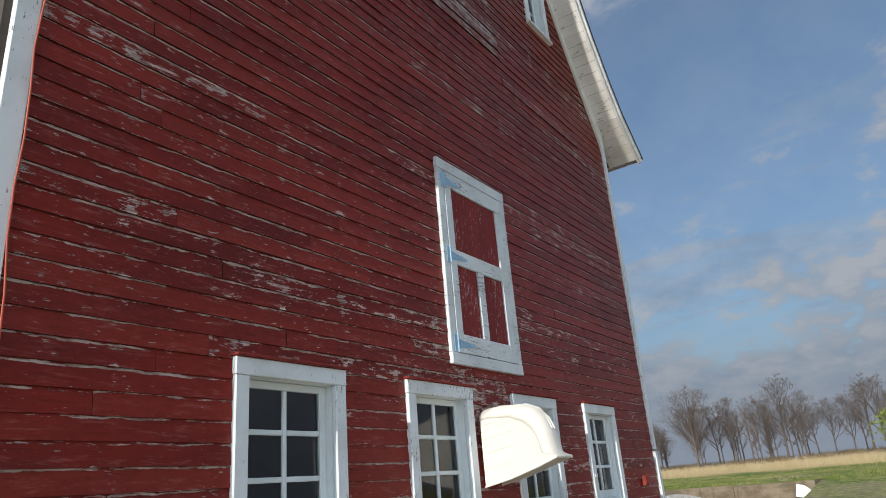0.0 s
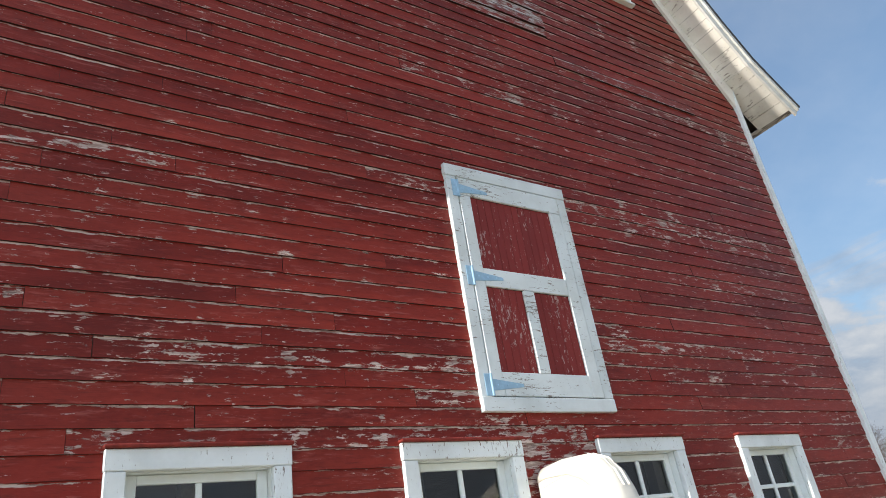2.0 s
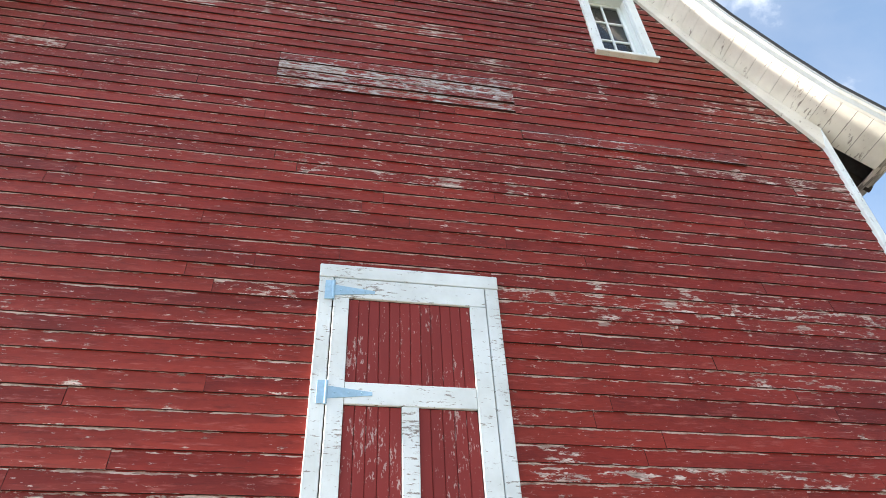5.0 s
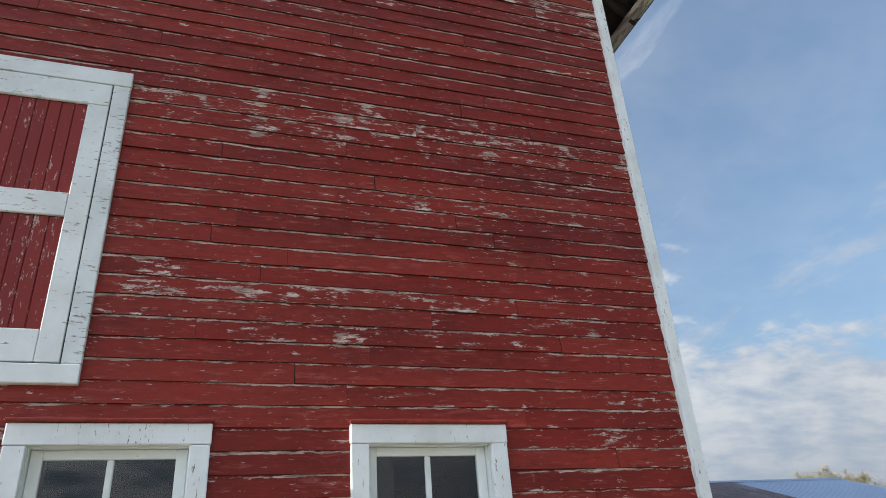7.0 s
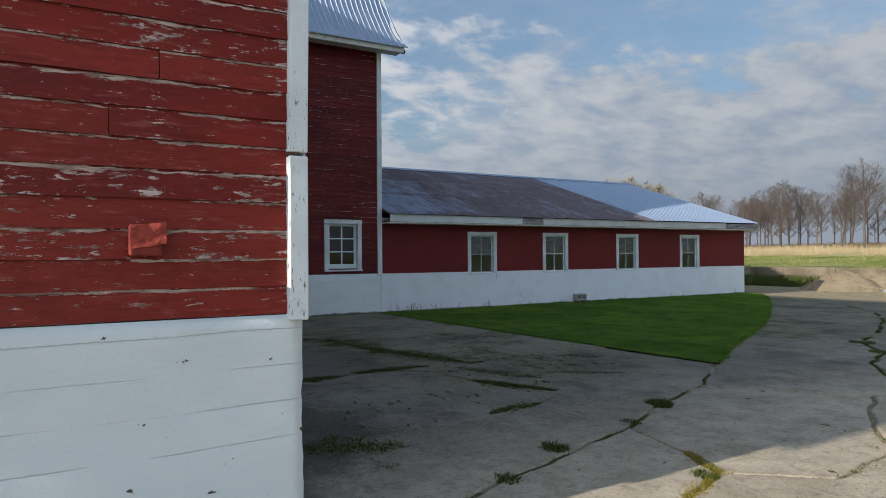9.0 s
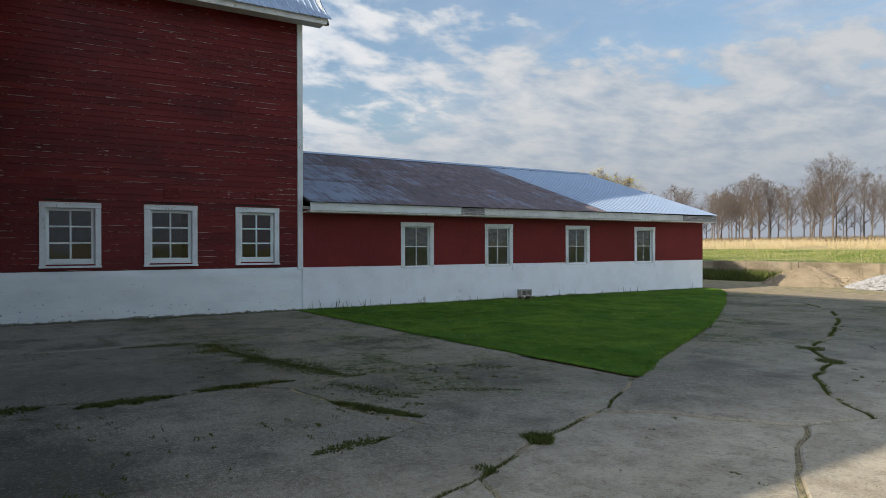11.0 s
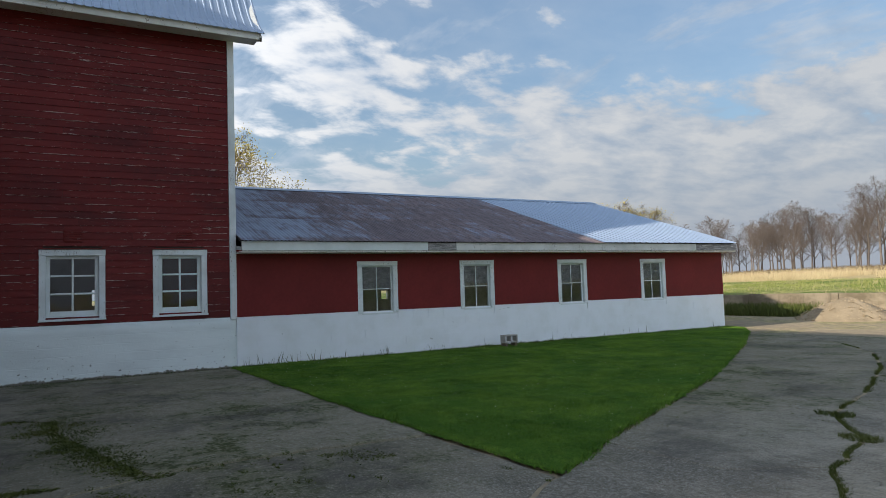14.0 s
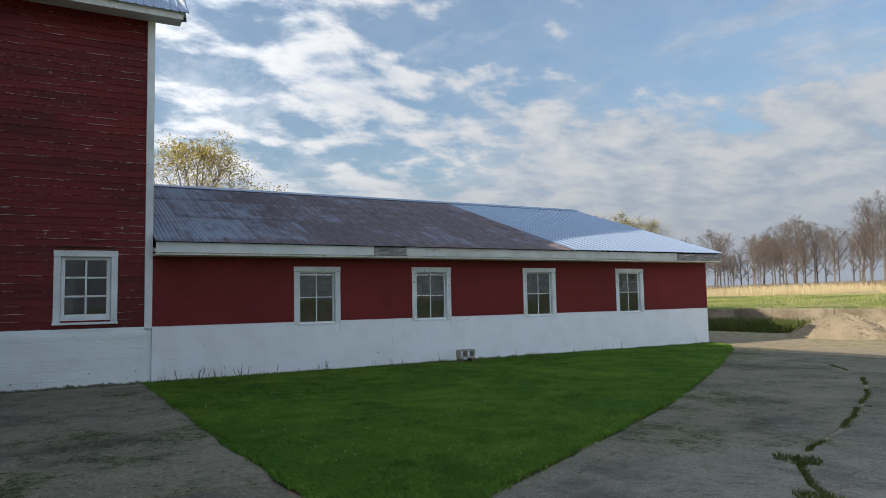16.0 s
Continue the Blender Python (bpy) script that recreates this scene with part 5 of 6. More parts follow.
s.tube([Vector((-12.45, 21.66, 2.52)), Vector((-18.8, 21.66, 4.55))], [0.06, 0.06], 4)
attach("rake_fascia", s.mesh("rake_fascia", M_FASCIA), shed)

# ---- ground ----
WALL_Y, WALL_END = 30.0, -2.1


def land(x, y):
    """The height of the land: a level yard, a bank behind the retaining wall, a slow rise to the wood."""
    far = 0.78 + 0.022 * max(0.0, min(y, 62.0) - WALL_Y) + 0.016 * max(0.0, min(y, 130.0) - 62.0)
    if y <= WALL_Y - 8:
        return 0.0
    if x < WALL_END:
        return far if y > WALL_Y + 0.05 else 0.0
    k = min(1.0, max(0.0, (y - WALL_Y + 8) / 12.0))
    return far * k * k * (3 - 2 * k) if y < WALL_Y + 4 else far


xs = [-3000, -1200, -500, -250, -160, -110] + [-80 + 4 * k for k in range(20)] + [-2.4, WALL_END, WALL_END + 0.02, 0, 2, 4, 7, 10, 15, 22, 30, 45, 70, 120, 250, 500, 1200, 3000]
xs = sorted(set(xs))
ys = [-3000, -1200, -500, -200, -100, -50, -25, -12, -6, 0, 6, 12, 18, 22, 24, 26, 28, 29.9, 30.1, 31, 32, 34, 38, 42, 46, 50, 55, 62, 75, 90, 110, 130, 200, 500, 1200, 3000]
v = [(x, y, land(x, y) - 0.013 + (0.05 * noise.noise(Vector((x * 0.11, y * 0.11, 3.0))) if y > 31 else 0.0)) for y in ys for x in xs]
n = len(xs)
f = [(j * n + i, j * n + i + 1, (j + 1) * n + i + 1, (j + 1) * n + i) for j in range(len(ys) - 1) for i in range(n - 1)]
tagged(new("ground", as_mesh("ground", v, f, M_GROUND, True)), "gravelly soil and meadow reaching to the horizon", "ground", kind="structure")

# retaining wall: cast panels
rwall = thing("retaining_wall", "stained concrete retaining wall holding back the meadow", "wall", (0, WALL_Y, 0), kind="structure")
for k in range(11):
    x1 = WALL_END - 4.0 * k
    part("wall_panel", bm_box(x1 - 3.985, x1, -0.14, 0.10, -0.1, 0.80 + rng.uniform(-0.015, 0.02), 0.015), M_RWALL, rwall)
part("wall_panel", bm_box(WALL_END - 0.22, WALL_END, 0.105, 5.0, -0.1, 0.80, 0.015), M_RWALL, rwall)
sheet = thing("leaning_panel", "white sheet of board leaning on the retaining wall", "board", (-2.75, 29.72, 0.0))
pn = part("panel", bm_box(-0.35, 0.35, -0.01, 0.01, 0.0, 0.62, 0.004), M_WHITE_CLEAN, sheet)
pn.rotation_euler = (radians(-12), radians(14), radians(8))

# concrete slabs, broken along their joints
NODE = {
    "g": (-2.80, 6.80), "a1": (-1.90, 5.30), "a2": (-1.54, 4.28), "a3": (-1.04, 3.33), "a4": (-0.55, 1.77), "a5": (0.06, 0.12),
    "b1": (-0.27, 3.13), "b2": (0.15, 2.94), "b3": (0.64, 3.50), "b4": (0.53, 4.50), "b5": (0.03, 5.14), "b6": (-0.60, 6.36), "b7": (-0.40, 7.10), "b8": (0.42, 2.25),
    "d1": (-1.10, 7.70), "d2": (-1.76, 8.60), "d3": (-2.15, 9.77), "d4": (-3.00, 10.70), "d5": (-3.48, 12.2), "d6": (-4.65, 14.8), "d7": (-5.90, 16.9), "d8": (-7.30, 18.3), "d9": (-9.6, 20.3),
    "e1": (-1.64, 5.68), "f1": (-2.22, 7.92), "f2": (-3.42, 7.85),
    "c1": (-2.40, 3.72), "c2": (-3.25, 3.43), "c3": (-4.42, 3.27), "c4": (-4.84, 2.85), "c5": (-4.70, 1.90), "c6": (-4.95, 1.00), "c7": (-5.00, 0.09),
    "h1": (-4.82, 4.10), "h2": (-4.88, 4.95), "h3": (-4.75, 6.74),
}
NODE2 = {
    "i0": (-5.20, 3.97), "i1": (-6.00, 3.76), "i5": (-7.15, 3.46), "i2": (-8.20, 3.42), "i6": (-8.58, 2.95), "i3": (-8.58, 2.05), "i4": (-8.85, 0.09), "w1": (-12.82, 3.55), "w2": (-12.82, 6.50), "w3": (-12.82, 0.09),
    "k1": (-2.10, 3.05), "k2": (-1.90, 2.15), "k3": (-2.00, 1.40), "k4": (-2.10, 0.60), "k5": (-2.12, 0.09),
    "r1": (-10.9, 20.05), "r2": (-8.4, 16.5), "r3": (-5.6, 12.0), "m1": (-5.9, 20.4), "m2": (-5.6, 19.5), "m3": (-3.5, 15.1), "m4": (-1.62, 11.3), "m5": (-1.55, 10.4), "m6": (-0.92, 9.45),
    "n1": (1.0, 8.0), "n2": (4.6, 7.0), "n3": (4.6, 4.6), "n4": (4.6, 2.0), "n5": (4.6, -0.6), "n6": (1.4, -0.5), "n7": (4.6, 9.2),
}
NODE.update(NODE2)
SLABS = ["g a1 a2 c1 c2 c3 h1 h2 h3", "h3 h2 h1 i0 i1 i5 i2 i6 i3 i4 w3 w1 w2", "i2 i5 i1 i0 h1 c3 c4 c5 c6 c7 i4 i3 i6", "c3 c2 c1 k1 k2 k3 k4 k5 c7 c6 c5 c4",
         "c1 a2 a3 a4 a5 k5 k4 k3 k2 k1", "a3 b1 b2 b8 n4 n5 n6 a5 a4", "a3 a2 a1 e1 b6 b5 b4 b3 b2 b1", "a1 g f2 f1 d2 d1 b7 b6 e1", "f2 r3 r2 r1 d9 d8 d7 d6 d5 d4 d3 d2 f1",
         "b7 d1 d2 d3 d4 d5 d6 d7 d8 d9 m1 m2 m3 m4 m5 m6 n1", "b5 b6 b7 n1 n2 n3 b4", "b2 b3 b4 n3 n4 b8", "m5 m4 n7 n2 n1 m6"]
pavement = thing("pavement", "old cracked concrete yard with weeds in its joints", "pavement", kind="structure")
done_edges = {}


def ragged(a, b):
    """A broken edge between two nodes; both neighbours get the same line."""
    key = (a, b) if a < b else (b, a)
    if key not in done_edges:
        p, q = Vector(NODE[key[0]]), Vector(NODE[key[1]])
        k = max(2, int((q - p).length / 0.16))
        side = Vector((-(q - p).y, (q - p).x)).normalized()
        done_edges[key] = [p.lerp(q, i / k) + side * (0.0 if i in (0, k) else 0.045 * noise.noise(Vector((p.x + i * 0.37, p.y, 1.0))) + rng.uniform(-0.012, 0.012)) for i in range(k + 1)]
    line = done_edges[key]
    return line if key == (a, b) else line[::-1]


def slab(poly, name, gap, top, material, parent, edge=None):
    """A flat slab inside a ragged outline, drawn in from its neighbours, with crumbled edges."""
    names = poly.split()
    out = []
    for a, b in zip(names, names[1:] + names[:1]):
        out.extend(ragged(a, b)[:-1])
    area = sum(p.x * q.y - q.x * p.y for p, q in zip(out, out[1:] + out[:1]))
    if area < 0:
        out.reverse()
    m = len(out)
    ins = []
    for i in range(m):
        t = (out[(i + 1) % m] - out[i - 1]).normalized()
        ins.append((out[i] + Vector((-t.y, t.x)) * (gap * rng.uniform(0.7, 1.4)), Vector((-t.y, t.x))))
    bm = bmesh.new()
    lo = [bm.verts.new((p.x, p.y, -0.09)) for p, _ in ins]
    mid = [bm.verts.new((p.x, p.y, top - 0.014)) for p, _ in ins]
    hi = [bm.verts.new((p.x + nn.x * 0.016, p.y + nn.y * 0.016, top)) for p, nn in ins]
    for i in range(m):
        j = (i + 1) % m
        bm.faces.new((lo[i], lo[j], mid[j], mid[i]))
        bm.faces.new((mid[i], mid[j], hi[j], hi[i]))
    bmesh.ops.triangle_fill(bm, use_beauty=True, edges=[bm.edges.get((hi[i], hi[(i + 1) % m])) for i in range(m)])
    bmesh.ops.recalc_face_normals(bm, faces=bm.faces)
    return part(name, bm, material, parent)


bed = bmesh.new()
for poly in SLABS:
    names = poly.split()
    ring_ = []
    for a, b in zip(names, names[1:] + names[:1]):
        ring_.extend(ragged(a, b)[:-1])
    vs = [bed.verts.new((p.x, p.y, -0.024)) for p in ring_]
    es = [bed.edges.new((vs[i], vs[(i + 1) % len(vs)])) for i in range(len(vs))]
    bmesh.ops.triangle_fill(bed, use_beauty=True, edges=es, normal=(0, 0, 1))
part("joint_soil", bed, plain("dark_joint_soil", (0.036, 0.032, 0.019), 0.95, 0.0, 0.6, 9.0, 45.0, 0.01), pavement, "dark mossy soil in the joints")
for k, poly in enumerate(SLABS):
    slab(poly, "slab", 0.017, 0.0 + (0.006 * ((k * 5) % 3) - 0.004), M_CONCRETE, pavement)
# plain slabs in front of the gable
for i in range(5):
    for j in range(4):
        x0, y0 = 0.04 + 3.2 * j, -16.4 + 3.2 * i
        y1 = min(y0 + 3.185, -0.62)
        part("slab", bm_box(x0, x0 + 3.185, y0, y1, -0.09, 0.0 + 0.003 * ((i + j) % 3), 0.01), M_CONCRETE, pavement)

# ---- lawn and weeds ----
def inside(poly, x, y):
    hit = False
    for (x0, y0), (x1, y1) in zip(poly, poly[1:] + poly[:1]):
        if (y0 > y) != (y1 > y) and x < (x1 - x0) * (y - y0) / (y1 - y0) + x0:
            hit = not hit
    return hit


def blades(soup, x, y, z, h, w, lean):
    a = rng.uniform(0, 6.283)
    dx, dy = math.cos(a), math.sin(a)
    lx, ly = rng.uniform(-lean, lean), rng.uniform(-lean, lean)
    soup.add([(x - dx * w, y - dy * w, z), (x + dx * w, y + dy * w, z), (x + lx * 0.5 + dx * w * 0.6, y + ly * 0.5 + dy * w * 0.6, z + h * 0.6), (x + lx, y + ly, z + h)], [(0, 1, 2), (0, 2, 3)])


LAWN = [(-12.84, 6.52), (-9.0, 6.62), (-5.1, 6.74), (-3.6, 6.82), (-2.84, 6.84), (-3.05, 7.3), (-3.48, 7.9), (-5.66, 12.05), (-8.46, 16.5), (-10.95, 20.1), (-12.0, 21.3), (-12.84, 21.62)]
LAWN2 = [(-5.5, 19.6), (-3.4, 15.2), (-1.5, 11.4), (4.7, 9.4), (14, 10), (14, 21), (-2.5, 21.5)]


def lawn(name, poly, count, seed, near):
    r = random.Random(seed)
    top = Soup()
    fine = []
    for (ax, ay), (bx, by) in zip(poly, poly[1:] + poly[:1]):
        cuts = max(1, int(math.hypot(bx - ax, by - ay) / 0.12))
        for k in range(cuts):
            px, py = ax + (bx - ax) * k / cuts, ay + (by - ay) * k / cuts
            w = Vector((px * 1.6, py * 1.6, seed))
            fine.append((px + 0.09 * noise.noise(w) + 0.03 * noise.noise(w * 4.0), py + 0.09 * noise.noise(w + Vector((9, 0, 0))) + 0.03 * noise.noise(w * 4.0 + Vector((5, 0, 0)))))
    cx, cy = sum(p[0] for p in fine) / len(fine), sum(p[1] for p in fine) / len(fine)
    fine = [(max(-12.84, x + 0.07 * (x - cx) / math.hypot(x - cx, y - cy)), y + 0.07 * (y - cy) / math.hypot(x - cx, y - cy)) for x, y in fine]
    top.add([(x, y, 0.014 + 0.006 * r.random()) for x, y in fine], [tuple(range(len(fine)))])
    base = tagged(new(name, top.mesh(name, M_LAWN_BASE)), "mown green lawn with a ragged edge along the concrete", "lawn", kind="stuff")
    # blades, in one sweep: the nearer to the path the finer and denser
    q = np.random.RandomState(seed)
    x0, x1 = min(p[0] for p in poly), max(p[0] for p in poly)
    y0, y1 = min(p[1] for p in poly), max(p[1] for p in poly)
    X, Y = q.uniform(x0, x1, count), q.uniform(y0, y1, count)
    hit = np.zeros(count, bool)
    for (ax, ay), (bx, by) in zip(poly, poly[1:] + poly[:1]):
        if ay != by:
            hit ^= ((ay > Y) != (by > Y)) & (X < (bx - ax) * (Y - ay) / (by - ay) + ax)
    far = np.hypot(X - near[0], Y - near[1])
    hit &= q.uniform(0, 1, count) < np.minimum(1.0, 6.0 / (far + 1.0))
    X, Y, far = X[hit], Y[hit], far[hit]
    tuft = np.array([noise.noise(Vector((x * 1.1, y * 1.1, 0))) + 0.6 * noise.noise(Vector((x * 4.3, y * 4.3, 2.0))) for x, y in zip(X, Y)])
    H = q.uniform(0.012, 0.032, len(X)) * (0.9 + 0.6 * tuft)
    W = 0.0032 + 0.0008 * far
    # taller fringe along the edges
    fx, fy = [], []
    for (ax, ay), (bx, by) in zip(poly, poly[1:] + poly[:1]):
        k = int(math.hypot(bx - ax, by - ay) * 320)
        u = q.uniform(0, 1, k)
        fx.append(ax + (bx - ax) * u + q.normal(0, 0.035, k))
        fy.append(ay + (by - ay) * u + q.normal(0, 0.03, k))
    fx, fy = np.concatenate(fx), np.concatenate(fy)
    X, Y = np.concatenate((X, fx)), np.concatenate((Y, fy))
    H, W = np.concatenate((H, q.uniform(0.018, 0.055, len(fx)))), np.concatenate((W, np.full(len(fx), 0.005)))
    n, a = len(X), q.uniform(0, 2 * np.pi, len(X))
    dx, dy = np.cos(a) * W, np.sin(a) * W
    lx, ly = q.uniform(-0.04, 0.04, n), q.uniform(-0.04, 0.04, n)
    co = np.empty((n, 4, 3))
    co[:, 0] = np.stack((X - dx, Y - dy, np.full(n, 0.006)), 1)
    co[:, 1] = np.stack((X + dx, Y + dy, np.full(n, 0.006)), 1)
    co[:, 2] = np.stack((X + lx * 0.5 + dx * 0.6, Y + ly * 0.5 + dy * 0.6, H * 0.6 + 0.006), 1)
    co[:, 3] = np.stack((X + lx, Y + ly, H + 0.006), 1)
    me = bpy.data.meshes.new("grass")
    me.vertices.add(4 * n)
    me.vertices.foreach_set("co", co.ravel())
    me.loops.add(6 * n)
    me.loops.foreach_set("vertex_index", (np.arange(n)[:, None] * 4 + np.array([0, 1, 2, 0, 2, 3])).ravel())
    me.polygons.add(2 * n)
    me.polygons.foreach_set("loop_start", np.arange(2 * n) * 3)
    me.update(calc_edges=True)
    me.materials.append(M_LAWN)
    return tagged(new("grass", me), "short green grass blades of the lawn", "grass", kind="stuff")


lawn("lawn", LAWN, 1100000, 3, (-2.8, 6.8))
lawn("lawn", LAWN2, 60000, 4, (-3.0, 14.0))

clover = Soup()
for _ in range(900):
    x, y = rng.uniform(-12.5, -3.0), rng.uniform(6.9, 20.0)
    if inside(LAWN, x, y) and noise.noise(Vector((x * 0.7, y * 0.7, 7.0))) > -0.1:
        q_ = rng.uniform(0.004, 0.008)
        z_ = rng.uniform(0.022, 0.036)
        clover.add([(x - q_, y, z_), (x + q_, y, z_), (x, y - q_, z_), (x, y + q_, z_), (x, y, z_ + q_), (x, y, z_ - q_)], [(0, 2, 4), (2, 1, 4), (1, 3, 4), (3, 0, 4), (2, 0, 5), (1, 2, 5), (3, 1, 5), (0, 3, 5)])
tagged(new("clover_flowers", clover.mesh("clover_flowers", plain("pale_clover_petals", (0.55, 0.56, 0.44), 0.8, 0.0, 0.2))), "tiny pale flowers scattered in the lawn", "flowers", kind="stuff")

weeds = Soup()


def weed_line(names, density, h, spread):
    ks = names.split()
    for a, b in zip(ks, ks[1:]):
        line = ragged(a, b)
        for p, q in zip(line, line[1:]):
            for _ in range(max(1, int((q - p).length * density))):
                c = p.lerp(q, rng.random())
                if noise.noise(Vector((c.x * 1.7, c.y * 1.7, 5.0))) < -0.12:
                    continue
                blades(weeds, c.x + rng.gauss(0, spread), c.y + rng.gauss(0, spread), -0.02, rng.uniform(0.3, 1.0) * h, 0.005, h * 0.7)


def clump(x, y, r, count, h):
    for _ in range(count):
        a, d = rng.uniform(0, 6.283), r * math.sqrt(rng.random())
        blades(weeds, x + d * math.cos(a), y + 0.8 * d * math.sin(a), -0.01, rng.uniform(0.4, 1.0) * h, 0.006, h * 0.8)


def mat(x0, y0, x1, y1, width, count, h):
    """A low mat of moss and grass along a stretch of joint, thinning to its ends."""
    for _ in range(count):
        t = rng.random()
        fat = math.sin(math.pi * t) ** 0.6
        c = noise.noise(Vector((x0 + t * 7.0, y0, 3.0))) * 0.5
        off = (rng.gauss(0, 0.75) * fat + c * 1.6) * width
        dx, dy = x1 - x0, y1 - y0
        ln = math.hypot(dx, dy)
        blades(weeds, x0 + dx * t - dy / ln * off, y0 + dy * t + dx / ln * off, -0.004, rng.uniform(0.4, 1.0) * h * (0.5 + 0.5 * fat), 0.009, h * 1.3)


weed_line("g a1 a2 a3 a4 a5", 520, 0.030, 0.014)
weed_line("a2 c1 c2 c3 c4 c5 c6 c7", 200, 0.03, 0.015)
weed_line("h1 i0 i1 i5 i2 i6 i3", 260, 0.02, 0.03)
weed_line("h1 h2 h3", 60, 0.02, 0.012)
weed_line("c1 k1 k2 k3 k4", 120, 0.03, 0.015)
weed_line("a3 b1 b2 b3 b4 b5 b6 b7", 150, 0.022, 0.015)
weed_line("b7 d1 d2 d3 d4 d5 d6 d7 d8", 1100, 0.036, 0.026)
weed_line("m6 m5 m4", 300, 0.05, 0.05)
weed_line("g f2 r3 r2 r1", 90, 0.05, 0.03)
for x0, y0, x1, y1, w, c, h in ((-3.60, 3.38, -2.62, 3.82, 0.055, 1700, 0.032), (-4.86, 2.35, -4.80, 3.45, 0.08, 1700, 0.030), (-4.66, 1.25, -4.72, 2.15, 0.09, 1600, 0.030), (-4.9, 0.3, -4.85, 1.0, 0.12, 700, 0.03),
                                (-6.9, 3.45, -4.85, 4.08, 0.20, 4200, 0.032), (-8.5, 3.40, -6.4, 3.60, 0.26, 4200, 0.032), (-5.6, 3.5, -4.7, 4.3, 0.2, 900, 0.02), (-8.6, 2.1, -8.5, 3.3, 0.14, 1000, 0.03), (-10.0, 2.0, -8.7, 2.06, 0.10, 500, 0.03),
                                (-7.6, 4.3, -6.4, 4.5, 0.20, 700, 0.016), (-6.0, 4.6, -5.3, 5.3, 0.16, 500, 0.015), (-4.6, 5.5, -4.2, 6.1, 0.14, 350, 0.015), (-4.5, 3.7, -3.3, 4.2, 0.12, 600, 0.014), (-3.6, 4.5, -3.0, 5.3, 0.08, 350, 0.014),
                                (-2.12, 2.6, -2.2, 3.3, 0.07, 420, 0.025), (-1.95, 0.62, -1.52, 1.42, 0.17, 2200, 0.035), (-1.75, 0.70, -1.05, 1.75, 0.16, 1500, 0.016)):
    mat(x0, y0, x1, y1, w, c, h)
for x, y, r, c, h in ((-1.50, 4.22, 0.13, 480, 0.075), (-0.86, 2.35, 0.12, 420, 0.065), (-1.25, 1.55, 0.20, 260, 0.025), (-1.14, 3.45, 0.09, 220, 0.045), (-0.48, 1.62, 0.10, 220, 0.05),
                      (-2.15, 9.7, 0.18, 320, 0.06), (-2.9, 10.6, 0.2, 320, 0.06), (0.15, 2.8, 0.10, 200, 0.05), (-1.15, 1.05, 0.12, 220, 0.035)):
    clump(x, y, r, c, h)
# small bits of moss and dirt strewn over the slabs, thick on the oldest ones
for _ in range(5200):
    x, y = rng.uniform(-12.4, 1.0), rng.uniform(0.3, 14.0)
    old = 1.0 if x < -3.0 and 2.4 < y < 6.6 else 0.30
    if inside(LAWN, x, y) or x > 1.6 - 0.45 * y + 2.4 or rng.random() > old or noise.noise(Vector((x * 0.9, y * 0.9, 12.0))) + 0.5 * noise.noise(Vector((x * 3.1, y * 3.1, 4.0))) < 0.12:
        continue
    r_ = rng.uniform(0.008, 0.035)
    for _ in range(rng.randint(4, 16)):
        blades(weeds, x + rng.gauss(0, r_ * 1.5), y + rng.gauss(0, r_ * 0.7), -0.004, rng.uniform(0.006, 0.022), 0.006, 0.016)
moss = Soup()
for a, b in (("b1", "b2"), ("b2", "b8")):
    line = ragged(a, b)
    for p, q in zip(line, line[1:]):
        for _ in range(int((q - p).length * 1500)):
            c = p.lerp(q, rng.random())
            wide = 0.028 + 0.03 * max(0.0, noise.noise(Vector((c.x * 5, c.y * 5, 2.0))))
            blades(moss, c.x + rng.gauss(0, wide), c.y + rng.gauss(0, wide), -0.006, rng.uniform(0.008, 0.024), 0.006, 0.014)
tagged(new("moss", moss.mesh("moss", M_MOSS)), "yellow-green moss filling a joint of the concrete", "moss", kind="stuff")
# tufts at the foot of the walls
for k in range(1800):
    y = rng.uniform(6.7, 21.4)
    if noise.noise(Vector((y * 1.1, 0, 9.0))) > -0.05:
        blades(weeds, -12.84 + abs(rng.gauss(0, 0.05)), y, 0.0, rng.uniform(0.02, 0.08) * (3.2 if rng.random() < 0.04 else 1.0), 0.008, 0.05)
for k in range(900):
    blades(weeds, -12.84 + abs(rng.gauss(0, 0.03)), rng.uniform(0.2, 6.5), 0.0, rng.uniform(0.01, 0.05), 0.005, 0.03)
for k in range(22):
    clump(-12.74 + rng.uniform(-0.05, 0.06), 12.3 + 0.16 * k + rng.uniform(-0.06, 0.06), rng.uniform(0.02, 0.05), rng.randint(18, 50), rng.uniform(0.06, 0.13))
for y, n_ in ((7.4, 12), (7.7, 8), (8.1, 10), (9.9, 9), (11.2, 7), (6.9, 6)):
    for _ in range(n_):
        blades(weeds, -12.78 + rng.uniform(-0.04, 0.05), y + rng.gauss(0, 0.12), 0.0, rng.uniform(0.12, 0.30), 0.005, 0.10)
tagged(new("weeds", weeds.mesh("weeds", M_WEED)), "tufts of weeds growing in the concrete joints", "weeds", kind="stuff")

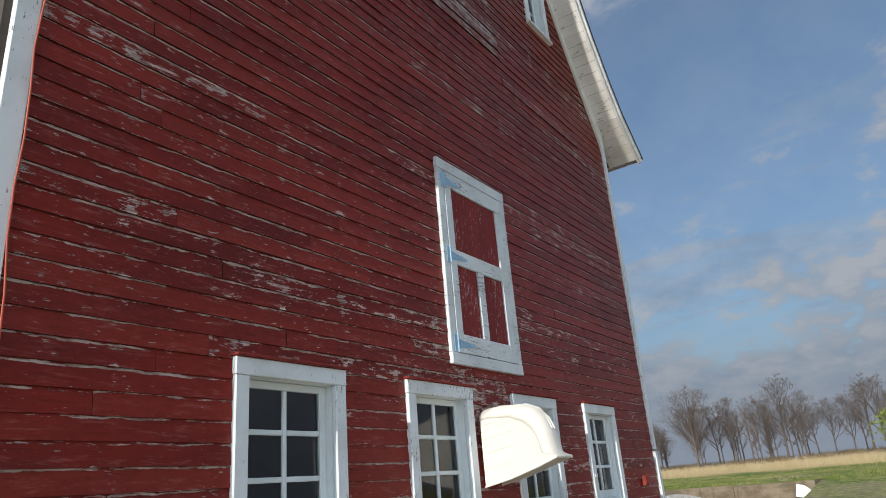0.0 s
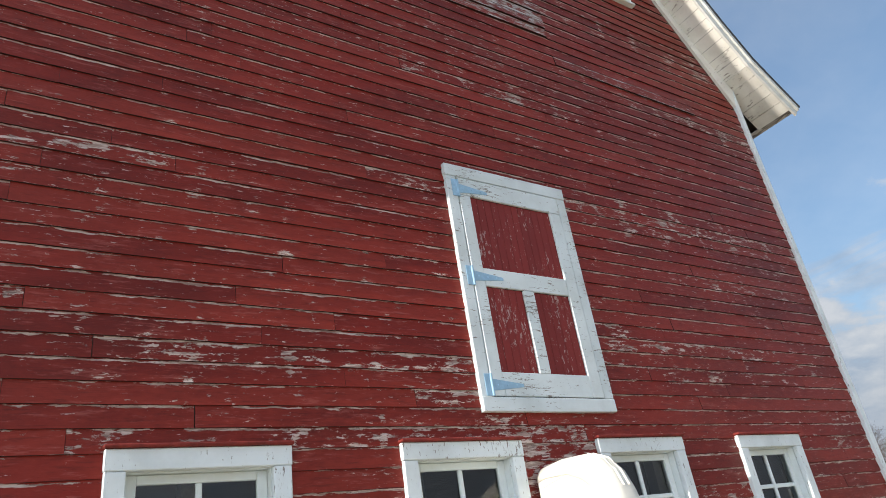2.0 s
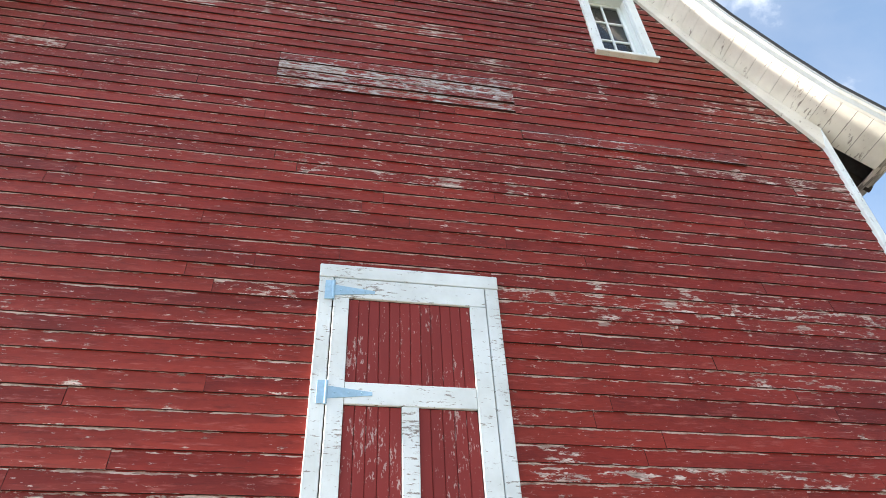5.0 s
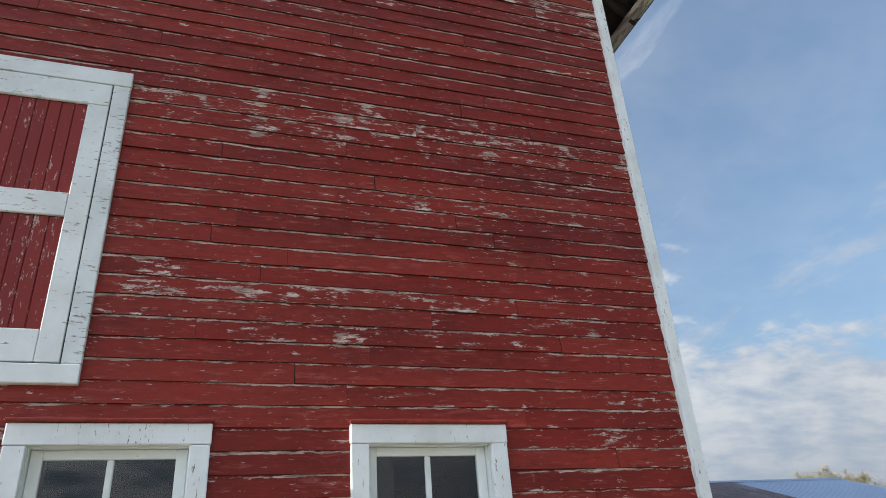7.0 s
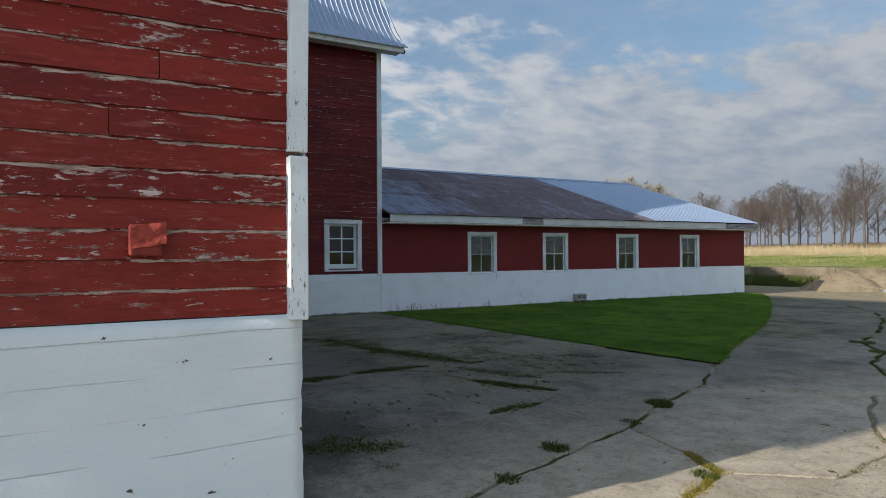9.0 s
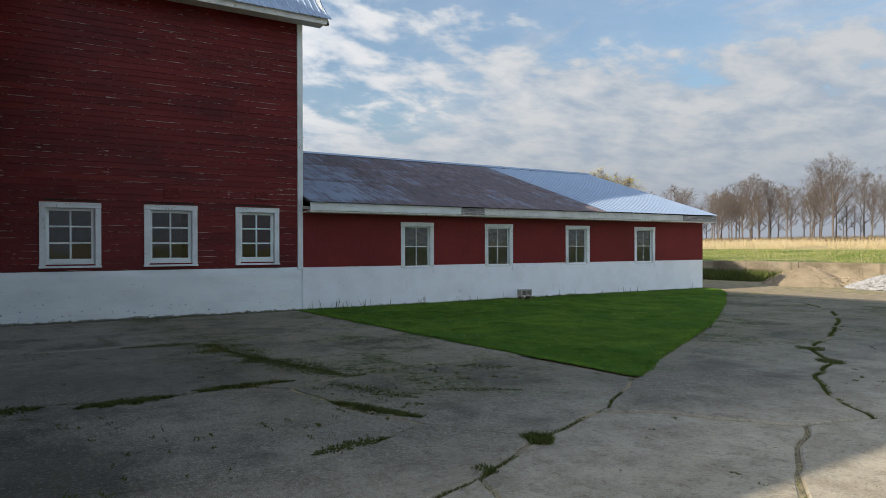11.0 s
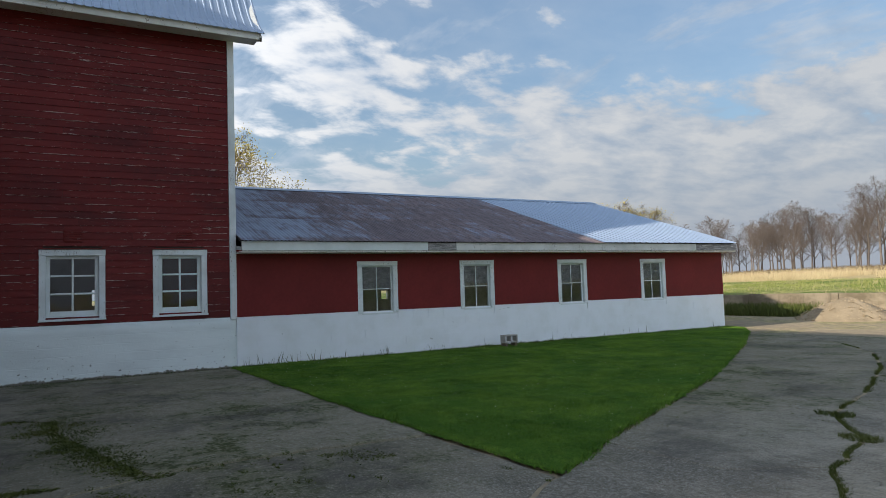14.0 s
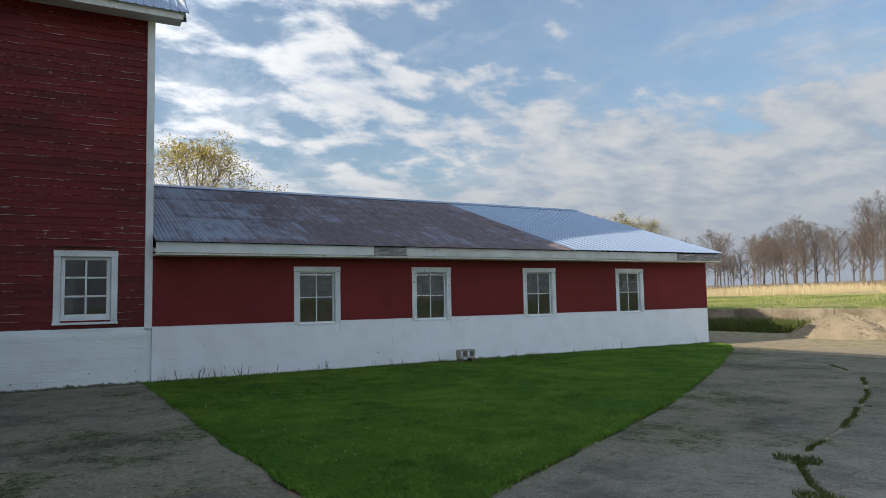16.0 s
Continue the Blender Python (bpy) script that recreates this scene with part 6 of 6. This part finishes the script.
# ---- heaps ----
def heap(name, label, x, y, rx, ry, h, material, seed, stones=0, size=0.04):
    r = random.Random(seed)
    bm = bmesh.new()
    nr, ns = 14, 40
    rows = []
    for i in range(nr + 1):
        t = i / nr
        row = []
        for k in range(ns):
            a = 2 * math.pi * k / ns
            wob = 1 + 0.16 * noise.noise(Vector((math.cos(a) * 1.2, math.sin(a) * 1.2, seed)))
            z = h * max(0.0, 1 - t ** 1.55) * (1 + 0.12 * noise.noise(Vector((t * 3, a, seed)))) + 0.02 * noise.noise(Vector((t * 12 * math.cos(a), t * 12 * math.sin(a), seed)))
            row.append(bm.verts.new((rx * t * wob * math.cos(a), ry * t * wob * math.sin(a), z - 0.06 * t)))
        rows.append(row)
    for i in range(nr):
        for k in range(ns):
            bm.faces.new((rows[i][k], rows[i + 1][k], rows[i + 1][(k + 1) % ns], rows[i][(k + 1) % ns]))
    bmesh.ops.remove_doubles(bm, verts=bm.verts, dist=0.0005)
    ob = part(name, bm, material, None, "", True)
    ob.location = (x, y, 0)
    tagged(ob, label, "heap", kind="stuff")
    if stones:
        s = Soup()
        for _ in range(stones):
            t, a = math.sqrt(r.random()), r.uniform(0, 6.283)
            q = size * r.uniform(0.5, 1.4)
            c = Vector((rx * t * math.cos(a), ry * t * math.sin(a), h * max(0.0, 1 - t ** 1.55)))
            s.add([c + Vector((q * r.uniform(0.6, 1.2) * sx, 0, 0)) for sx in (-1, 1)] + [c + Vector((0, q * r.uniform(0.6, 1.2) * sx, 0)) for sx in (-1, 1)] + [c + Vector((0, 0, q * 0.9)), c - Vector((0, 0, q))],
                  [(0, 2, 4), (2, 1, 4), (1, 3, 4), (3, 0, 4), (2, 0, 5), (1, 2, 5), (3, 1, 5), (0, 3, 5)])
        st = attach("stones", s.mesh("stones", material), ob)
        st["kind"] = "stuff"
    return ob


heap("sand_heap", "heap of tan sand on the gravel", -12.1, 26.9, 1.7, 1.5, 0.72, M_SAND, 3, 500, 0.03)
heap("sand_heap", "low spread of sand and soil beside the heap", -10.9, 27.6, 1.5, 1.2, 0.30, M_SAND, 8, 300, 0.04)
heap("gravel_heap", "heap of white crushed stone", -8.3, 26.9, 2.2, 1.6, 0.62, M_GRAVEL, 5, 5000, 0.045)

# ---- concrete block by the shed ----
cblock = thing("concrete_block", "hollow grey concrete block standing on two bricks", "block", (-12.50, 13.12, 0.10))
bm = bmesh.new()
for y0, y1, z0, z1 in ((-0.195, 0.195, 0.0, 0.032), (-0.195, 0.195, 0.158, 0.19), (-0.195, -0.163, 0.033, 0.157), (-0.016, 0.016, 0.033, 0.157), (0.163, 0.195, 0.033, 0.157)):
    bm_box(-0.095, 0.095, y0, y1, z0, z1, 0.003, bm)
part("body", bm, plain("grey_block_concrete", (0.44, 0.42, 0.38), 0.95, 0.0, 0.25, 9.0, 50.0, 0.004), cblock)
for y in (-0.14, 0.14):
    b = thing("brick", "worn grey brick under the block", "brick", (-12.50, 13.12 + y, 0.0), "bricks under the block")
    part("body", bm_box(-0.10, 0.10, -0.032, 0.032, -0.01, 0.099, 0.006), M_RWALL, b)

# ---- trees ----
def grow(seed, height, spread, levels=4, twig=0.011, droop=0.0, clear=0.30):
    """A tapered trunk and its branching, rounded crown, as two soups; also the tips. clear: the share of the trunk below the crown."""
    r = random.Random(seed)
    trunk, crown, tips = Soup(), Soup(), []
    middle, reach = Vector((0, 0, height * 0.66)), Vector((height * spread, height * spread, height * 0.36))

    def room(p):
        """How far p lies out in the crown: 0 at its middle, 1 at its skin."""
        return math.sqrt(sum(((p[i] - middle[i]) / reach[i]) ** 2 for i in range(3)))

    def limb(p, d, length, rad, level):
        segs = (7, 5, 4, 2, 1)[min(level, 4)]
        pts, rr = [p.copy()], [rad]
        q = p.copy()
        for i in range(segs):
            bend = 0.045 if level == 0 else 0.22
            d = (d + Vector((r.uniform(-1, 1), r.uniform(-1, 1), r.uniform(-0.5, 0.9) + (0.25 if level in (1, 2) else 0.0) - droop)) * bend).normalized()
            q = q + d * (length / segs)
            pts.append(q.copy())
            rr.append(rad * (1 - (0.62 if level == 0 else 0.80) * (i + 1) / segs))
            if level and room(q) > 1.08 + 0.12 * r.random():
                break
        segs = len(pts) - 1
        (trunk if level == 0 else crown).tube(pts, rr, (8, 5, 4, 3, 3)[min(level, 4)])
        if level >= levels:
            tips.append(q.copy())
            return
        kids = (11, 8, 5, 4)[level]
        for k in range(kids):
            t = (clear + (1 - clear) * ((k + r.random()) / kids) ** 0.8) if level == 0 else (0.22 + 0.78 * (k + r.random()) / kids)
            t = min(t, 0.999)
            i = min(int(t * segs), segs - 1)
            base = pts[i].lerp(pts[i + 1], t * segs - i)
            a = k * 2.4 + r.uniform(-0.6, 0.6)
            axis = (pts[i + 1] - pts[i]).normalized()
            side = axis.orthogonal().normalized()
            side = (side * math.cos(a) + axis.cross(side) * math.sin(a))
            angle = (1.25 - 0.80 * t if level == 0 else 0.78) * r.uniform(0.75, 1.2)
            nd = (axis * math.cos(angle) + side * math.sin(angle)).normalized()
            ln = (height * (0.30 + 0.75 * spread) * r.uniform(0.85, 1.05) * (1.05 - 0.35 * t) if level == 0 else length * 0.56 * (1.15 - 0.45 * t) * r.uniform(0.75, 1.15))
            limb(base, nd, ln, max(twig, rr[i] * (0.62 if level == 0 else 0.56)), level + 1)

    limb(Vector((0, 0, -0.2)), Vector((r.uniform(-0.06, 0.06), r.uniform(-0.06, 0.06), 1)).normalized(), height * 0.80, height * 0.017, 0)
    return trunk, crown, tips


def leaf_soup(tips, count, size, seed, jitter):
    r = random.Random(seed)
    s = Soup()
    for p in tips:
        for _ in range(count):
            c = p + Vector((r.gauss(0, jitter), r.gauss(0, jitter), r.gauss(0, jitter)))
            a = Vector((r.uniform(-1, 1), r.uniform(-1, 1), r.uniform(-1, 1))).normalized() * size * r.uniform(0.5, 1.3)
            b = a.orthogonal().normalized() * size * r.uniform(0.4, 0.8)
            s.add([c - a, c + b, c + a, c - b], [(0, 1, 2, 3)])
    return s


def tree(name, label, group, seed, height, spread, at, leaf_count=0, leaf_size=0.1, leaf_mat=None, levels=4):
    t = thing(name, label, "tree", at, group)
    trunk, crown, tips = grow(seed, height, spread, levels)
    attach("trunk", trunk.mesh("trunk", M_BARK, True), t)
    attach("crown", crown.mesh("crown", M_TWIG), t)
    if leaf_mat:
        attach("foliage", leaf_soup(tips, leaf_count, leaf_size, seed, leaf_size * 3.0).mesh("foliage", leaf_mat), t)
    return t


WOOD = "bare trees along the wood's edge"
kinds = [tree("bare_tree", "leafless grey-brown tree at the wood's edge", WOOD, 20 + k, h, sp, (-60.0 - 9 * k, 114.0 + 3 * (k % 3), land(-60, 114)))
         for k, (h, sp) in enumerate(((9.2, 0.40), (8.7, 0.36), (8.2, 0.42), (9.5, 0.35), (7.6, 0.40)))]
big = tree("bare_tree", "broad leafless tree taller than its neighbours", WOOD, 41, 11.6, 0.44, (-51.9, 105.5, land(-52, 105)))
r2 = random.Random(12)
for k in range(92):
    x = -150 + 2.1 * k + r2.uniform(-1.0, 1.0)
    y = r2.choice((106, 109, 113, 120, 128)) + r2.uniform(-2, 2) - 0.02 * x
    s_ = r2.uniform(0.85, 1.18)
    copy_thing(r2.choice(kinds), pose(x, y, land(x, y), 0, 0, r2.uniform(0, 360)) @ Matrix.Diagonal((s_, s_, s_ * r2.uniform(0.92, 1.1), 1)))
slim = tree("bare_tree", "slim leafless young tree in the wood's edge", WOOD, 77, 8.6, 0.14, (-70.0, 110.0, land(-70, 110)), levels=3)
for k in range(110):
    x, y = r2.uniform(-120, 30), r2.uniform(103, 128)
    s_ = r2.uniform(0.5, 1.0)
    copy_thing(slim, pose(x, y, land(x, y), 0, 0, r2.uniform(0, 360)) @ Matrix.Diagonal((s_, s_, s_ * r2.uniform(0.9, 1.2), 1)))
for x, y, s_ in ((-38.0, 100.0, 0.92), (-28.0, 103.0, 0.95)):
    copy_thing(big, pose(x, y, land(x, y), 0, 0, x * 7) @ Matrix.Scale(s_, 4))

tree("budding_tree", "tree behind the shed with yellow spring buds", "budding trees", 61, 9.8, 0.50, (-43.0, 12.2, 0.0), 4, 0.065, M_BUD)
tree("budding_tree", "tree beyond the shed roof with sparse yellow buds", "budding trees", 62, 7.2, 0.42, (-49.2, 52.5, land(-48, 52)), 1, 0.05, M_BUD)
tree("budding_tree", "slim tree beyond the shed with sparse yellow buds", "budding trees", 63, 6.6, 0.42, (-46.9, 54.6, land(-45, 55)), 1, 0.05, M_BUD)
tree("green_bush", "leafy yellow-green bush beside the bank", "shrubs", 64, 2.8, 0.6, (2.6, 34.0, land(2, 34)), 7, 0.09, M_LEAF, 3)

# ---- tall dry grass, undergrowth and weeds further out ----
def field(name, label, material, count, x0, x1, y0, y1, h0, h1, w, lean, seed):
    r = random.Random(seed)
    s = Soup()
    for _ in range(count):
        x, y = r.uniform(x0, x1), r.uniform(y0, y1)
        if noise.noise(Vector((x * 0.16, y * 0.16, seed))) < -0.22:
            continue
        z = land(x, y) - 0.05
        for _ in range(4):
            blades(s, x + r.gauss(0, 0.12), y + r.gauss(0, 0.12), z, r.uniform(h0, h1), w, lean)
    tagged(new(name, s.mesh(name, material)), label, "grass", kind="stuff")


field("dry_grass", "band of tall dry straw-coloured grass", M_STRAW, 17000, -80, 14, 52, 66, 0.25, 0.95, 0.008, 0.16, 5)
field("dry_grass", "dead straw-coloured grass along the top of the wall", M_STRAW, 2600, -55, 6, 30.3, 52, 0.05, 0.24, 0.006, 0.10, 6)
field("meadow_grass", "green spring grass on the bank", M_MEADOW, 18000, -55, 14, 30.3, 52, 0.05, 0.16, 0.010, 0.06, 7)
field("undergrowth", "brown leafless undergrowth along the wood", M_BRUSH, 7000, -150, 45, 100, 124, 0.3, 1.1, 0.03, 0.9, 8)
field("weeds", "rank green weeds along the foot of the retaining wall", M_WEED, 1500, -20, -13.4, 27.6, 29.8, 0.15, 0.6, 0.02, 0.25, 9)

# ---- white blocks of the shed's foot, laid in courses ----
blk = as_mesh("block", *(lambda q: (q.v, q.f))((lambda q: (q.box(-0.045, 0.0, 0.0, 1.0, 0.0, 1.0), q)[1])(Soup())), M_BLOCK)
for r in range(5):
    y = SY0 - (0.2 if r % 2 else 0.0)
    while y < SY1 - 0.01:
        a, b = max(y, SY0), min(y + 0.4064, SY1)
        y += 0.4064
        z0, z1 = 0.0 + CH * r, 0.0 + CH * (r + 1)
        if b - a < 0.02:
            continue
        for p, q in (spans(a, b, [(u + 0.004, w - 0.004, 0.975, 3.0) for u, w in L_WINDOWS], z0, z1) if r == 4 else [(a, b)]):
            ob = attach("block", blk, shed_wall)
            ob.location = (WX - rng.uniform(0.0, 0.003), p + 0.0005, z0 + 0.001)
            ob.scale = (1, q - p - rng.choice((0.001, 0.001, 0.0015, 0.004)), CH - rng.choice((0.0015, 0.003, 0.004, 0.006, 0.009)))
